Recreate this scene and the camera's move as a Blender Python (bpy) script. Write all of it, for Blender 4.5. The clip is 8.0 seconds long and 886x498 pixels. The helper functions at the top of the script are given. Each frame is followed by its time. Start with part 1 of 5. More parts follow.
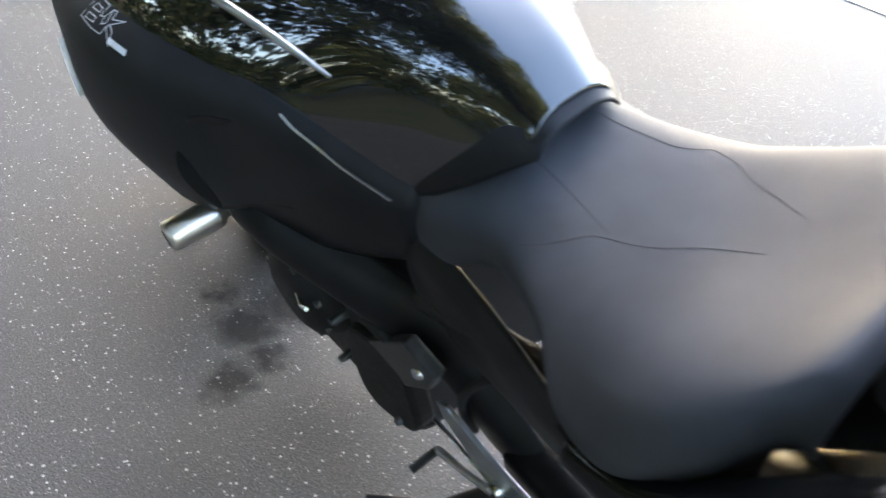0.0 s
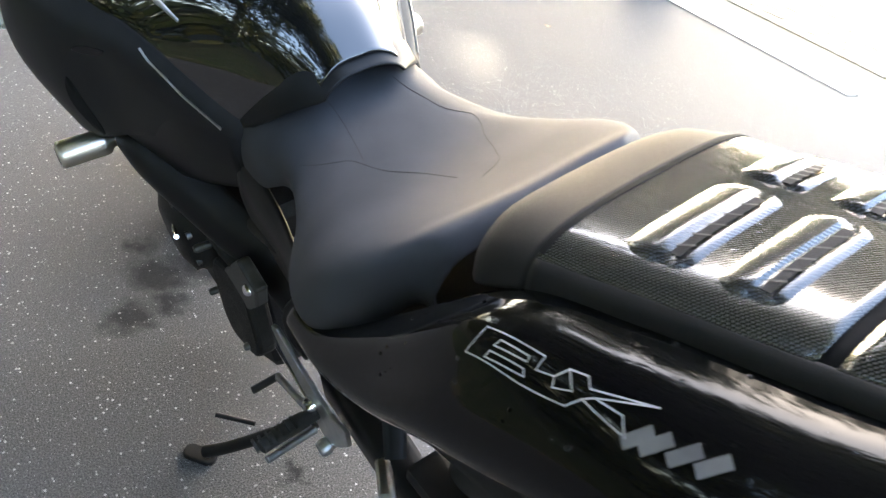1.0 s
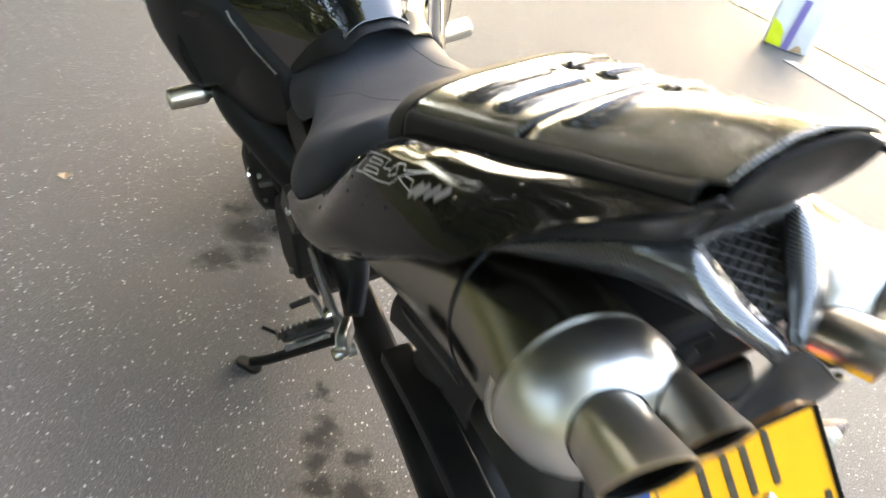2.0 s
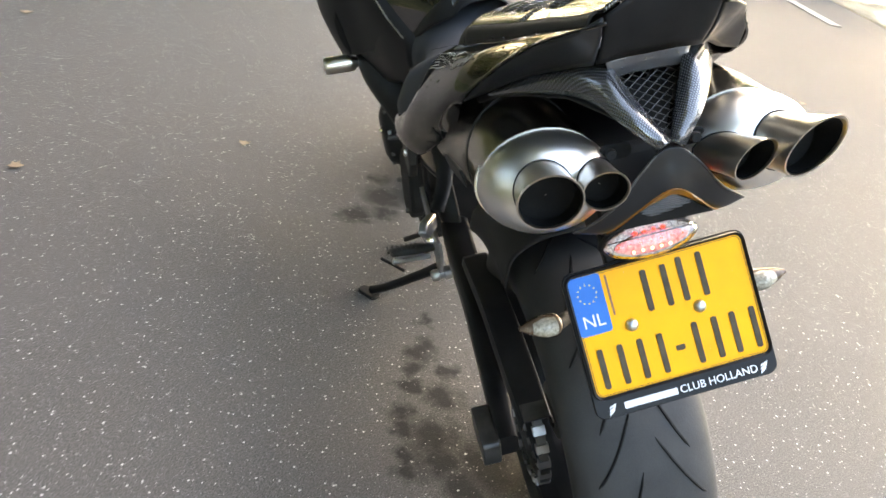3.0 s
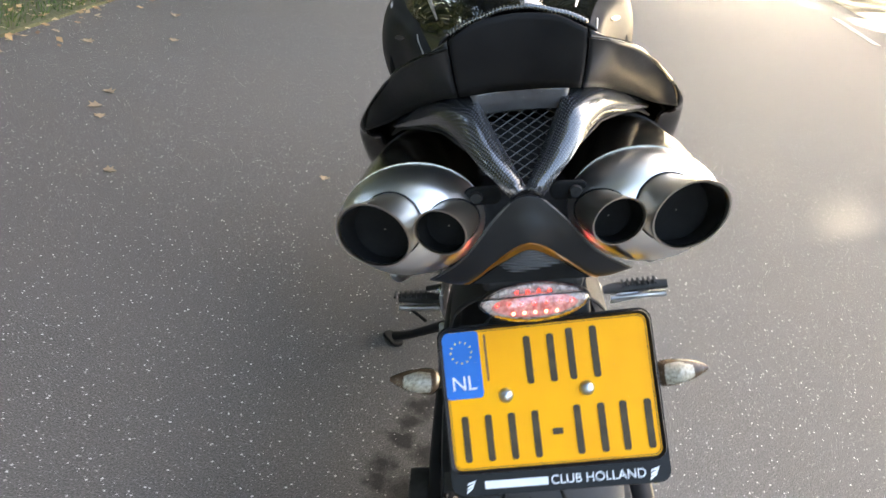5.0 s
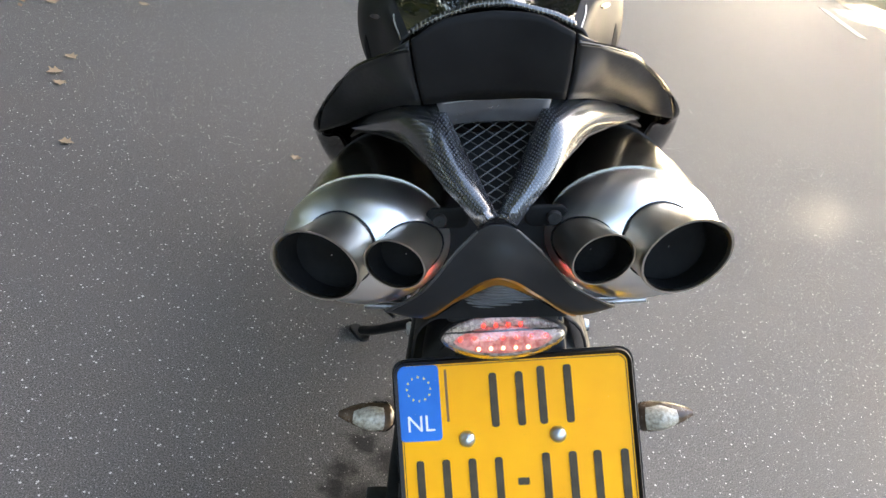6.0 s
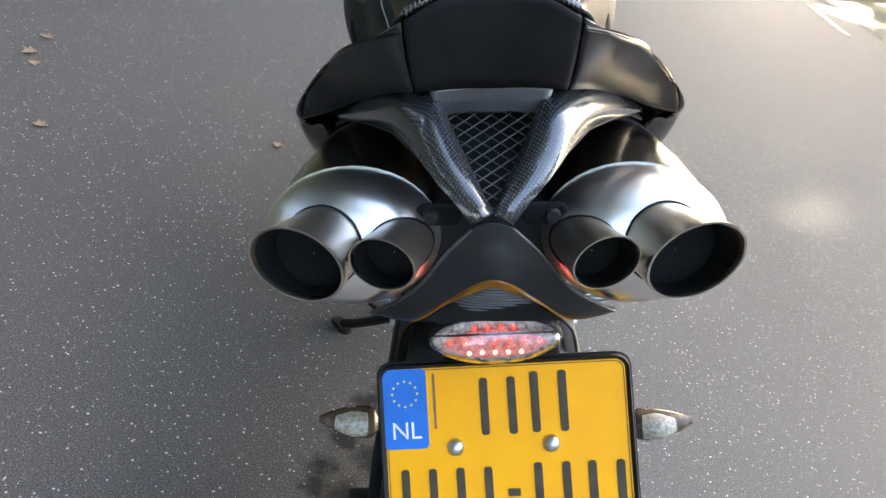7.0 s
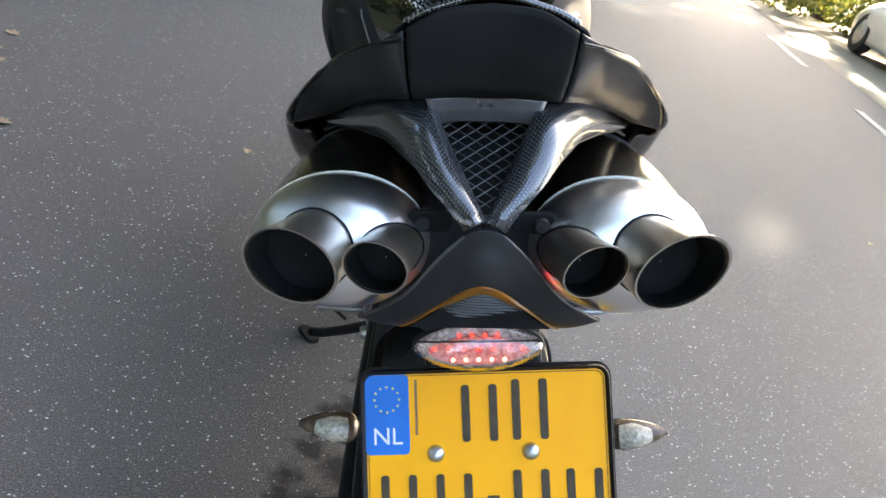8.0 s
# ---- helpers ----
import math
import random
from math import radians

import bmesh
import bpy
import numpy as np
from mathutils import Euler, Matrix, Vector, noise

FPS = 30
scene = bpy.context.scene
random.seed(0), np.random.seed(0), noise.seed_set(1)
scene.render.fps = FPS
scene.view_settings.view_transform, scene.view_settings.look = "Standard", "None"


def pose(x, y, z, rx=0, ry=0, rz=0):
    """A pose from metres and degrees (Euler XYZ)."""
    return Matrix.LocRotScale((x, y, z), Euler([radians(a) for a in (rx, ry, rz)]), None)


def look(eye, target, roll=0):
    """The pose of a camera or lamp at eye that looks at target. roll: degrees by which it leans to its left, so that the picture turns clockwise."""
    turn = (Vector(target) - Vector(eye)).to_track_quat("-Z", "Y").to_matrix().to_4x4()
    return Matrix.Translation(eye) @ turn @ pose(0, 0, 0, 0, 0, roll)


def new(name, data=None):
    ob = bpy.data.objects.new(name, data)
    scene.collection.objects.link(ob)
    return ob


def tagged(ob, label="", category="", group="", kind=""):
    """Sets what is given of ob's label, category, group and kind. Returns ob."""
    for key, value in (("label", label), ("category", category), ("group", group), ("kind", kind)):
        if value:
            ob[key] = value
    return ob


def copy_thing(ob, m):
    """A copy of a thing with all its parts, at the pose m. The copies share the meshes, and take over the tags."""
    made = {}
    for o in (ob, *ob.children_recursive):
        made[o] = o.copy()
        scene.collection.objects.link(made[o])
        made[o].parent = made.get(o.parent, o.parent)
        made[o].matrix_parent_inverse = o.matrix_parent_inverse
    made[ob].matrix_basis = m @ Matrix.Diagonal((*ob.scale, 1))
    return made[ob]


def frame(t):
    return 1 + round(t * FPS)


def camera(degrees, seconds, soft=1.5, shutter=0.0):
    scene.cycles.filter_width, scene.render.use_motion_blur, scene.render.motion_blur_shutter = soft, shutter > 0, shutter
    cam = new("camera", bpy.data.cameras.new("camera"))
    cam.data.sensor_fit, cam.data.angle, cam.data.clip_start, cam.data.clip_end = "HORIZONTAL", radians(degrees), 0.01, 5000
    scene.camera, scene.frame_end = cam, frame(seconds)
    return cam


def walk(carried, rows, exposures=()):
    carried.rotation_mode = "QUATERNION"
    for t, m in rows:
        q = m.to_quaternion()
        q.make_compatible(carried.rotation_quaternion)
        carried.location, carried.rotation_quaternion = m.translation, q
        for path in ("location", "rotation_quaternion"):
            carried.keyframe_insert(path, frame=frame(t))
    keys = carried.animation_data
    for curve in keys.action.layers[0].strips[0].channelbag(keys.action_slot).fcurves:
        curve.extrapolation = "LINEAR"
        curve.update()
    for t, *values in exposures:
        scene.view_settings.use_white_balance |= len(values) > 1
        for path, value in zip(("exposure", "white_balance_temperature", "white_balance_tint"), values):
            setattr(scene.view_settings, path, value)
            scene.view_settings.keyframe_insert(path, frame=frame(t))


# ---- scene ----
cam = camera(61.0, 8.0, shutter=0.5)
PATH = [
    (0, (-0.7856, 0.2356, 1.1143), (0.2964, 1.3157, -0.0123), 8.7),
    (0.5, (-0.7562, 0.0684, 1.1409), (0.3344, 1.1647, 0.0380), 10.7),
    (0.6, (-0.7500, 0.0310, 1.1380), (0.3960, 1.1940, -0.0170), 11.7),
    (1, (-0.7324, -0.0684, 1.1504), (0.3771, 1.0649, 0.1026), 15.2),
    (1.2, (-0.7200, -0.0990, 1.1490), (0.3960, 1.1400, 0.0450), 15.5),
    (1.5, (-0.7229, -0.1985, 1.1428), (0.2536, 1.0307, 0.0731), 14.8),
    (2, (-0.7011, -0.4237, 1.1657), (0.1530, 0.9490, 0.1672), 15.0),
    (2.2, (-0.6906, -0.5035, 1.1562), (0.0808, 0.9063, 0.1434), 13.8),
    (3.3, (-0.6583, -0.8446, 1.1619), (-0.2470, 0.7353, 0.1890), 12.5),
    (3.5, (-0.6232, -0.8588, 1.1657), (-0.2565, 0.7372, 0.2042), 12.6),
    (4, (-0.5130, -0.8664, 1.1657), (-0.3135, 0.7676, 0.2175), 12.9),
    (4.5, (-0.4265, -0.8427, 1.1714), (-0.2926, 0.8046, 0.2327), 12.8),
    (5, (-0.3914, -0.7742, 1.1619), (-0.2783, 0.8816, 0.2365), 14.0),
    (5.2, (-0.3762, -0.7419, 1.1590), (-0.2451, 0.8987, 0.2099), 15.8),
    (6.3, (-0.3800, -0.6555, 1.1571), (-0.1985, 0.9709, 0.1910), 17.2),
    (6.5, (-0.3762, -0.6431, 1.1514), (-0.2042, 0.9832, 0.1843), 17.2),
    (7, (-0.3829, -0.6393, 1.1428), (-0.1548, 0.9747, 0.1672), 18.9),
    (7.5, (-0.3914, -0.6451, 1.1438), (-0.1425, 0.9747, 0.1815), 19.5),
    (8, (-0.4018, -0.6479, 1.1353), (-0.0912, 0.9861, 0.2175), 21.9),
]
walk(cam, [(t, look(eye, target, roll)) for t, eye, target, roll in PATH],
     exposures=[(0, 4.27, 6800, 9), (1, 4.25, 7050, 9), (1.5, 4.22, 7350, 9), (2.2, 4.40, 8400, 9), (3.5, 4.02, 7900, 10), (5, 3.83, 7550, 10), (6.5, 3.74, 7150, 10), (8, 3.65, 6950, 10)])

# ---- world, sun, exposure ----
SUN_AZ, SUN_EL = radians(42), radians(33)      # azimuth clockwise from +y
world = bpy.data.worlds.new("sky")
scene.world = world
world.use_nodes = True
wn, wl = world.node_tree.nodes, world.node_tree.links
sky = wn.new("ShaderNodeTexSky")
sky.sky_type, sky.sun_disc = "NISHITA", False
sky.sun_elevation, sky.sun_rotation = SUN_EL, SUN_AZ
sky.dust_density, sky.air_density = 3.0, 1.0
wn["Background"].inputs["Strength"].default_value = 0.15
wl.new(sky.outputs[0], wn["Background"].inputs["Color"])
sun_data = bpy.data.lights.new("sun", "SUN")
sun_data.energy, sun_data.angle, sun_data.color = 4.0, radians(1.0), (1.0, 0.9, 0.74)
sun = new("sun", sun_data)
to_sun = Vector((math.sin(SUN_AZ) * math.cos(SUN_EL), math.cos(SUN_AZ) * math.cos(SUN_EL), math.sin(SUN_EL)))
sun.matrix_world = look(to_sun * 30, (0, 0, 0))


# ---- materials ----
def node_mat(name):
    m = bpy.data.materials.new(name)
    m.use_nodes = True
    return m, m.node_tree.nodes, m.node_tree.links, m.node_tree.nodes["Principled BSDF"]


def surface(name, dark, light, rough=(0.4, 0.5), metal=0.0, scale=40.0, fine=400.0, bump=0.0, coat=0.0, spec=0.5, depth=0.001):
    """Two noise scales: colour mottling and a fine grain that drives roughness and relief."""
    m, n, l, b = node_mat(name)
    tc = n.new("ShaderNodeTexCoord")
    big, small = n.new("ShaderNodeTexNoise"), n.new("ShaderNodeTexNoise")
    big.inputs["Scale"].default_value, big.inputs["Detail"].default_value = scale, 6
    small.inputs["Scale"].default_value, small.inputs["Detail"].default_value = fine, 3
    for t in (big, small):
        l.new(tc.outputs["Object"], t.inputs["Vector"])
    ramp = n.new("ShaderNodeMix")
    ramp.data_type = "RGBA"
    ramp.inputs[6].default_value, ramp.inputs[7].default_value = (*dark, 1), (*light, 1)
    sharp = n.new("ShaderNodeMapRange")
    sharp.inputs[1].default_value, sharp.inputs[2].default_value = 0.35, 0.65
    l.new(big.outputs["Fac"], sharp.inputs[0])
    l.new(sharp.outputs[0], ramp.inputs[0])
    l.new(ramp.outputs[2], b.inputs["Base Color"])
    rr = n.new("ShaderNodeMapRange")
    rr.inputs[1].default_value, rr.inputs[2].default_value = 0.3, 0.7
    rr.inputs[3].default_value, rr.inputs[4].default_value = rough
    mixn = n.new("ShaderNodeMath")
    mixn.operation = "ADD"
    half = n.new("ShaderNodeMath")
    half.operation, half.inputs[1].default_value = "MULTIPLY", 0.5
    l.new(big.outputs["Fac"], mixn.inputs[0])
    l.new(small.outputs["Fac"], mixn.inputs[1])
    l.new(mixn.outputs[0], half.inputs[0])
    l.new(half.outputs[0], rr.inputs[0])
    l.new(rr.outputs[0], b.inputs["Roughness"])
    b.inputs["Metallic"].default_value = metal
    b.inputs["Specular IOR Level"].default_value = spec
    b.inputs["Coat Weight"].default_value = coat
    b.inputs["Coat Roughness"].default_value = 0.03
    if bump:
        bp = n.new("ShaderNodeBump")
        bp.inputs["Strength"].default_value, bp.inputs["Distance"].default_value = bump, depth
        l.new(small.outputs["Fac"], bp.inputs["Height"])
        l.new(bp.outputs[0], b.inputs["Normal"])
    return m


def carbon_mat(name, dark, light, rough, scale, lacquer=0.025):
    """Woven carbon print under clear lacquer."""
    m, n, l, b = node_mat(name)
    tc = n.new("ShaderNodeTexCoord")
    waves = []
    for turn in (40, -50):
        mp = n.new("ShaderNodeMapping")
        mp.inputs["Rotation"].default_value = (0, 0, radians(turn))
        l.new(tc.outputs["Object"], mp.inputs["Vector"])
        w = n.new("ShaderNodeTexWave")
        w.inputs["Scale"].default_value, w.inputs["Distortion"].default_value = scale, 0.4
        l.new(mp.outputs[0], w.inputs["Vector"])
        waves.append(w)
    mul = n.new("ShaderNodeMath")
    mul.operation = "MULTIPLY"
    l.new(waves[0].outputs["Fac"], mul.inputs[0])
    l.new(waves[1].outputs["Fac"], mul.inputs[1])
    mix = n.new("ShaderNodeMix")
    mix.data_type = "RGBA"
    mix.inputs[6].default_value, mix.inputs[7].default_value = (*dark, 1), (*light, 1)
    l.new(mul.outputs[0], mix.inputs[0])
    l.new(mix.outputs[2], b.inputs["Base Color"])
    b.inputs["Roughness"].default_value = rough
    b.inputs["Coat Weight"].default_value, b.inputs["Coat Roughness"].default_value = 1.0, lacquer
    b.inputs["Coat IOR"].default_value = 1.6
    bp = n.new("ShaderNodeBump")
    bp.inputs["Strength"].default_value, bp.inputs["Distance"].default_value = 0.05, 0.0003
    l.new(waves[0].outputs["Fac"], bp.inputs["Height"])
    l.new(bp.outputs[0], b.inputs["Normal"])
    return m


SPOTS = [(-0.35, 1.19, 0.055), (-0.25, 1.31, 0.07), (-0.25, 1.43, 0.035), (-0.24, 0.58, 0.034), (-0.28, 0.50, 0.03), (-0.33, 0.36, 0.033), (-0.27, 0.28, 0.06),
         (-0.23, 0.40, 0.045), (-0.29, 0.44, 0.025), (-0.22, 0.68, 0.022), (-0.17, 0.20, 0.075), (-0.33, 0.24, 0.03), (-0.20, 0.48, 0.03), (-0.14, 1.32, 0.08),
         (-0.27, 0.215, 0.05), (-0.34, 0.20, 0.035), (-0.235, 0.15, 0.05), (-0.30, 0.44, 0.035), (-0.33, 0.31, 0.03), (-0.258, 0.553, 0.036), (-0.262, 1.213, 0.04)]


def asphalt_mat():
    m, n, l, b = node_mat("asphalt")
    tc = n.new("ShaderNodeTexCoord")

    def noise_tex(scale, detail=4):
        t = n.new("ShaderNodeTexNoise")
        t.inputs["Scale"].default_value, t.inputs["Detail"].default_value = scale, detail
        l.new(tc.outputs["Object"], t.inputs["Vector"])
        return t

    def mixc(a, bcol, fac):
        x = n.new("ShaderNodeMix")
        x.data_type = "RGBA"
        for i, v in ((6, a), (7, bcol)):
            if isinstance(v, tuple):
                x.inputs[i].default_value = (*v, 1)
            else:
                l.new(v, x.inputs[i])
        l.new(fac, x.inputs[0])
        return x.outputs[2]

    def span(src, lo, hi, out=(0, 1)):
        r = n.new("ShaderNodeMapRange")
        r.inputs[1].default_value, r.inputs[2].default_value = lo, hi
        r.inputs[3].default_value, r.inputs[4].default_value = out
        l.new(src, r.inputs[0])
        return r.outputs[0]

    grain, patch, tint = noise_tex(330, 6), noise_tex(2.2, 5), noise_tex(0.5, 2)
    col = mixc((0.026, 0.0245, 0.023), (0.138, 0.131, 0.122), span(grain.outputs["Fac"], 0.40, 0.63))
    col = mixc(col, (0.088, 0.083, 0.079), span(patch.outputs["Fac"], 0.4, 0.75, (0, 0.4)))
    col = mixc(col, (0.083, 0.072, 0.066), span(tint.outputs["Fac"], 0.45, 0.75, (0, 0.35)))
    # pale aggregate, each stone its own cell
    for scale, keep, bright in ((125, 0.86, (0.44, 0.42, 0.40)), (260, 0.78, (0.25, 0.24, 0.23))):
        v = n.new("ShaderNodeTexVoronoi")
        v.inputs["Scale"].default_value = scale
        l.new(tc.outputs["Object"], v.inputs["Vector"])
        sep = n.new("ShaderNodeSeparateColor")
        l.new(v.outputs["Color"], sep.inputs[0])
        size = span(sep.outputs[1], 0, 1, (0.10, 0.33))
        near = n.new("ShaderNodeMath")
        near.operation = "LESS_THAN"
        l.new(v.outputs["Distance"], near.inputs[0])
        l.new(size, near.inputs[1])
        pick = n.new("ShaderNodeMath")
        pick.operation, pick.inputs[1].default_value = "GREATER_THAN", keep
        l.new(sep.outputs[0], pick.inputs[0])
        both = n.new("ShaderNodeMath")
        both.operation = "MULTIPLY"
        l.new(near.outputs[0], both.inputs[0])
        l.new(pick.outputs[0], both.inputs[1])
        col = mixc(col, bright, both.outputs[0])
    # oil and water spots below the bike, with ragged edges
    warp, add = noise_tex(26, 6), n.new("ShaderNodeVectorMath")
    scaled = n.new("ShaderNodeVectorMath")
    scaled.operation, scaled.inputs["Scale"].default_value = "SCALE", 0.085
    l.new(warp.outputs["Color"], scaled.inputs[0])
    l.new(tc.outputs["Object"], add.inputs[0])
    l.new(scaled.outputs[0], add.inputs[1])
    wet = None
    for x, y, r in SPOTS:
        dist = n.new("ShaderNodeVectorMath")
        dist.operation, dist.inputs[1].default_value = "DISTANCE", (x + 0.042, y + 0.042, 0.042)
        l.new(add.outputs[0], dist.inputs[0])
        one = span(dist.outputs["Value"], r * 1.3, r * 0.45)
        if wet is None:
            wet = one
        else:
            mx = n.new("ShaderNodeMath")
            mx.operation = "MAXIMUM"
            l.new(wet, mx.inputs[0])
            l.new(one, mx.inputs[1])
            wet = mx.outputs[0]
    soft = n.new("ShaderNodeMath")
    soft.operation, soft.inputs[1].default_value = "MULTIPLY", 0.82
    l.new(wet, soft.inputs[0])
    col = mixc(col, (0.012, 0.0115, 0.0115), soft.outputs[0])
    l.new(col, b.inputs["Base Color"])
    l.new(span(grain.outputs["Fac"], 0.3, 0.7, (0.58, 0.80)), b.inputs["Roughness"])
    dry = span(wet, 0, 1, (0.30, 0.14))
    l.new(dry, b.inputs["Specular IOR Level"])
    bp = n.new("ShaderNodeBump")
    bp.inputs["Strength"].default_value, bp.inputs["Distance"].default_value = 0.4, 0.0025
    l.new(grain.outputs["Fac"], bp.inputs["Height"])
    l.new(bp.outputs[0], b.inputs["Normal"])
    return m


def leaf_mat(name, cols, translucent=0.35):
    m, n, l, b = node_mat(name)
    g = n.new("ShaderNodeNewGeometry")
    r = n.new("ShaderNodeValToRGB")
    e = r.color_ramp.elements
    e[0].color, e[1].color = (*cols[0], 1), (*cols[-1], 1)
    for i, c in enumerate(cols[1:-1]):
        e.new((i + 1) / (len(cols) - 1)).color = (*c, 1)
    l.new(g.outputs["Random Per Island"], r.inputs[0])
    l.new(r.outputs[0], b.inputs["Base Color"])
    b.inputs["Roughness"].default_value = 0.55
    if translucent:
        tr, mx = n.new("ShaderNodeBsdfTranslucent"), n.new("ShaderNodeMixShader")
        l.new(r.outputs[0], tr.inputs["Color"])
        mx.inputs[0].default_value = translucent
        l.new(b.outputs[0], mx.inputs[1])
        l.new(tr.outputs[0], mx.inputs[2])
        l.new(mx.outputs[0], n["Material Output"].inputs["Surface"])
    return m


def glass_mat(name, col, rough):
    m, n, l, b = node_mat(name)
    b.inputs["Base Color"].default_value = (*col, 1)
    b.inputs["Transmission Weight"].default_value, b.inputs["Roughness"].default_value = 1.0, rough
    b.inputs["IOR"].default_value = 1.45
    return m


def glow_mat(name, col, strength):
    m, n, l, b = node_mat(name)
    b.inputs["Base Color"].default_value = (*col, 1)
    b.inputs["Emission Color"].default_value, b.inputs["Emission Strength"].default_value = (*col, 1), strength
    return m


ASPHALT = asphalt_mat()
GLOSS = surface("black_paint", (0.003, 0.003, 0.0035), (0.005, 0.005, 0.005), (0.04, 0.07), 0, 6, 60, spec=0.27)
TANK_PAINT = surface("lacquered_black_paint", (0.004, 0.004, 0.0045), (0.006, 0.006, 0.006), (0.04, 0.06), 0, 6, 60, coat=1.0)
TANK_PAINT.node_tree.nodes["Principled BSDF"].inputs["Coat IOR"].default_value = 1.6
DULL = surface("dull_black_plastic", (0.012, 0.012, 0.0125), (0.018, 0.018, 0.0185), (0.42, 0.55), 0, 20, 900, 0.1, spec=0.16)
ENGINE_BLACK = surface("engine_black", (0.003, 0.003, 0.003), (0.012, 0.0115, 0.011), (0.42, 0.7), 0, 30, 300, 0.5, spec=0.3)
HEADER_GREY = surface("grey_lacquer", (0.045, 0.046, 0.050), (0.070, 0.071, 0.077), (0.12, 0.2), 0, 40, 700, coat=0.6)
SATIN = surface("satin_black_plastic", (0.005, 0.005, 0.0055), (0.010, 0.010, 0.0105), (0.36, 0.50), 0, 20, 900, 0.1, spec=0.22)
MATTE = surface("matte_black_plastic", (0.011, 0.011, 0.011), (0.021, 0.020, 0.020), (0.55, 0.75), 0, 25, 900, 0.2, spec=0.3)
VINYL = surface("seat_vinyl", (0.034, 0.036, 0.041), (0.048, 0.050, 0.056), (0.60, 0.72), 0, 12, 1400, 0.4, depth=0.0004, spec=0.3)
THREAD = surface("thread", (0.012, 0.012, 0.012), (0.03, 0.03, 0.03), (0.7, 0.8), 0, 60, 800)
CARBON = carbon_mat("carbon_print", (0.010, 0.010, 0.009), (0.115, 0.112, 0.100), 0.25, 155, 0.06)
CARBON_GREY = carbon_mat("carbon_print_grey", (0.018, 0.0185, 0.020), (0.065, 0.066, 0.072), 0.25, 150, 0.12)
STEEL = surface("polished_steel", (0.76, 0.74, 0.70), (0.80, 0.78, 0.75), (0.30, 0.36), 1, 5, 60)
BRONZED = surface("bronzed_chrome", (0.31, 0.285, 0.24), (0.38, 0.355, 0.30), (0.20, 0.27), 1, 10, 300)
TAIL_PAINT = surface("dusty_black_paint", (0.012, 0.012, 0.013), (0.020, 0.020, 0.021), (0.28, 0.42), 0, 18, 300, 0.02, spec=0.2)
TAIL_PLASTIC = surface("dusty_black_plastic", (0.010, 0.010, 0.0105), (0.017, 0.017, 0.0175), (0.50, 0.65), 0, 18, 300, 0.03, spec=0.07)
PIPE = surface("brushed_steel", (0.64, 0.585, 0.50), (0.70, 0.65, 0.565), (0.29, 0.33), 1, 5, 60)
# Near-black for exhaust soot, dark parts and shade painted on backings.
SOOT_SHADE_BLACK = surface("soot_and_shade_black", (0.004, 0.004, 0.004), (0.010, 0.010, 0.010), (0.75, 0.9), 0, 40, 300, 0.1, spec=0.2)
ALLOY = surface("alloy", (0.42, 0.42, 0.43), (0.6, 0.6, 0.6), (0.25, 0.45), 1, 30, 500, 0.1)
DARK_ALLOY = surface("dark_alloy", (0.05, 0.05, 0.05), (0.10, 0.10, 0.098), (0.35, 0.55), 0.7, 30, 500, 0.2)
CHROME = surface("chrome", (0.75, 0.75, 0.76), (0.85, 0.85, 0.85), (0.04, 0.12), 1, 20, 200)
RUBBER = surface("tyre_rubber", (0.014, 0.014, 0.014), (0.032, 0.031, 0.030), (0.6, 0.8), 0, 14, 500, 0.3)
YELLOW = surface("plate_yellow", (0.90, 0.375, 0.001), (0.94, 0.41, 0.002), (0.4, 0.55), 0, 20, 500, spec=0.2)
BLUE = surface("plate_blue", (0.012, 0.135, 0.46), (0.018, 0.165, 0.54), (0.4, 0.5), 0, 20, 500, spec=0.2)
INK = surface("plate_ink", (0.050, 0.036, 0.020), (0.075, 0.055, 0.032), (0.45, 0.6), 0, 60, 500, spec=0.2)
WHITE_PRINT = surface("white_print", (0.72, 0.72, 0.72), (0.8, 0.8, 0.8), (0.4, 0.5), 0, 60, 500)
SILVER_PRINT = surface("silver_print", (0.5, 0.51, 0.52), (0.62, 0.62, 0.63), (0.3, 0.4), 0.3, 60, 500)
GREY_PRINT = surface("grey_print", (0.16, 0.16, 0.17), (0.22, 0.22, 0.22), (0.3, 0.4), 0.3, 60, 500)
STAR_PRINT = surface("star_print", (0.75, 0.55, 0.05), (0.8, 0.6, 0.08), (0.4, 0.5), 0, 60, 500)
RED_PRINT = surface("red_print", (0.45, 0.015, 0.012), (0.55, 0.02, 0.02), (0.3, 0.4), 0, 60, 500)
ORANGE = surface("orange_trim", (0.15, 0.055, 0.004), (0.22, 0.08, 0.006), (0.3, 0.4), 0, 60, 500)
LENS = glass_mat("clear_lens", (0.97, 0.95, 0.94), 0.04)
REFLECTOR = surface("lamp_reflector", (0.24, 0.20, 0.18), (0.36, 0.31, 0.28), (0.2, 0.35), 0.5, 120, 300, 0.1)
AMBER = surface("smoked_amber", (0.05, 0.032, 0.02), (0.10, 0.065, 0.04), (0.2, 0.3), 0, 90, 500)
PEARL = surface("indicator_lens", (0.22, 0.19, 0.14), (0.42, 0.38, 0.30), (0.15, 0.3), 0, 300, 500, 0.5)
RED_LED = glow_mat("red_led", (1.0, 0.03, 0.02), 0.55)
WARM_LED = glow_mat("warm_led", (1.0, 0.42, 0.22), 0.7)
PINK = surface("red_reflector", (0.56, 0.15, 0.135), (0.70, 0.32, 0.28), (0.2, 0.35), 0.1, 220, 500, 0.2)
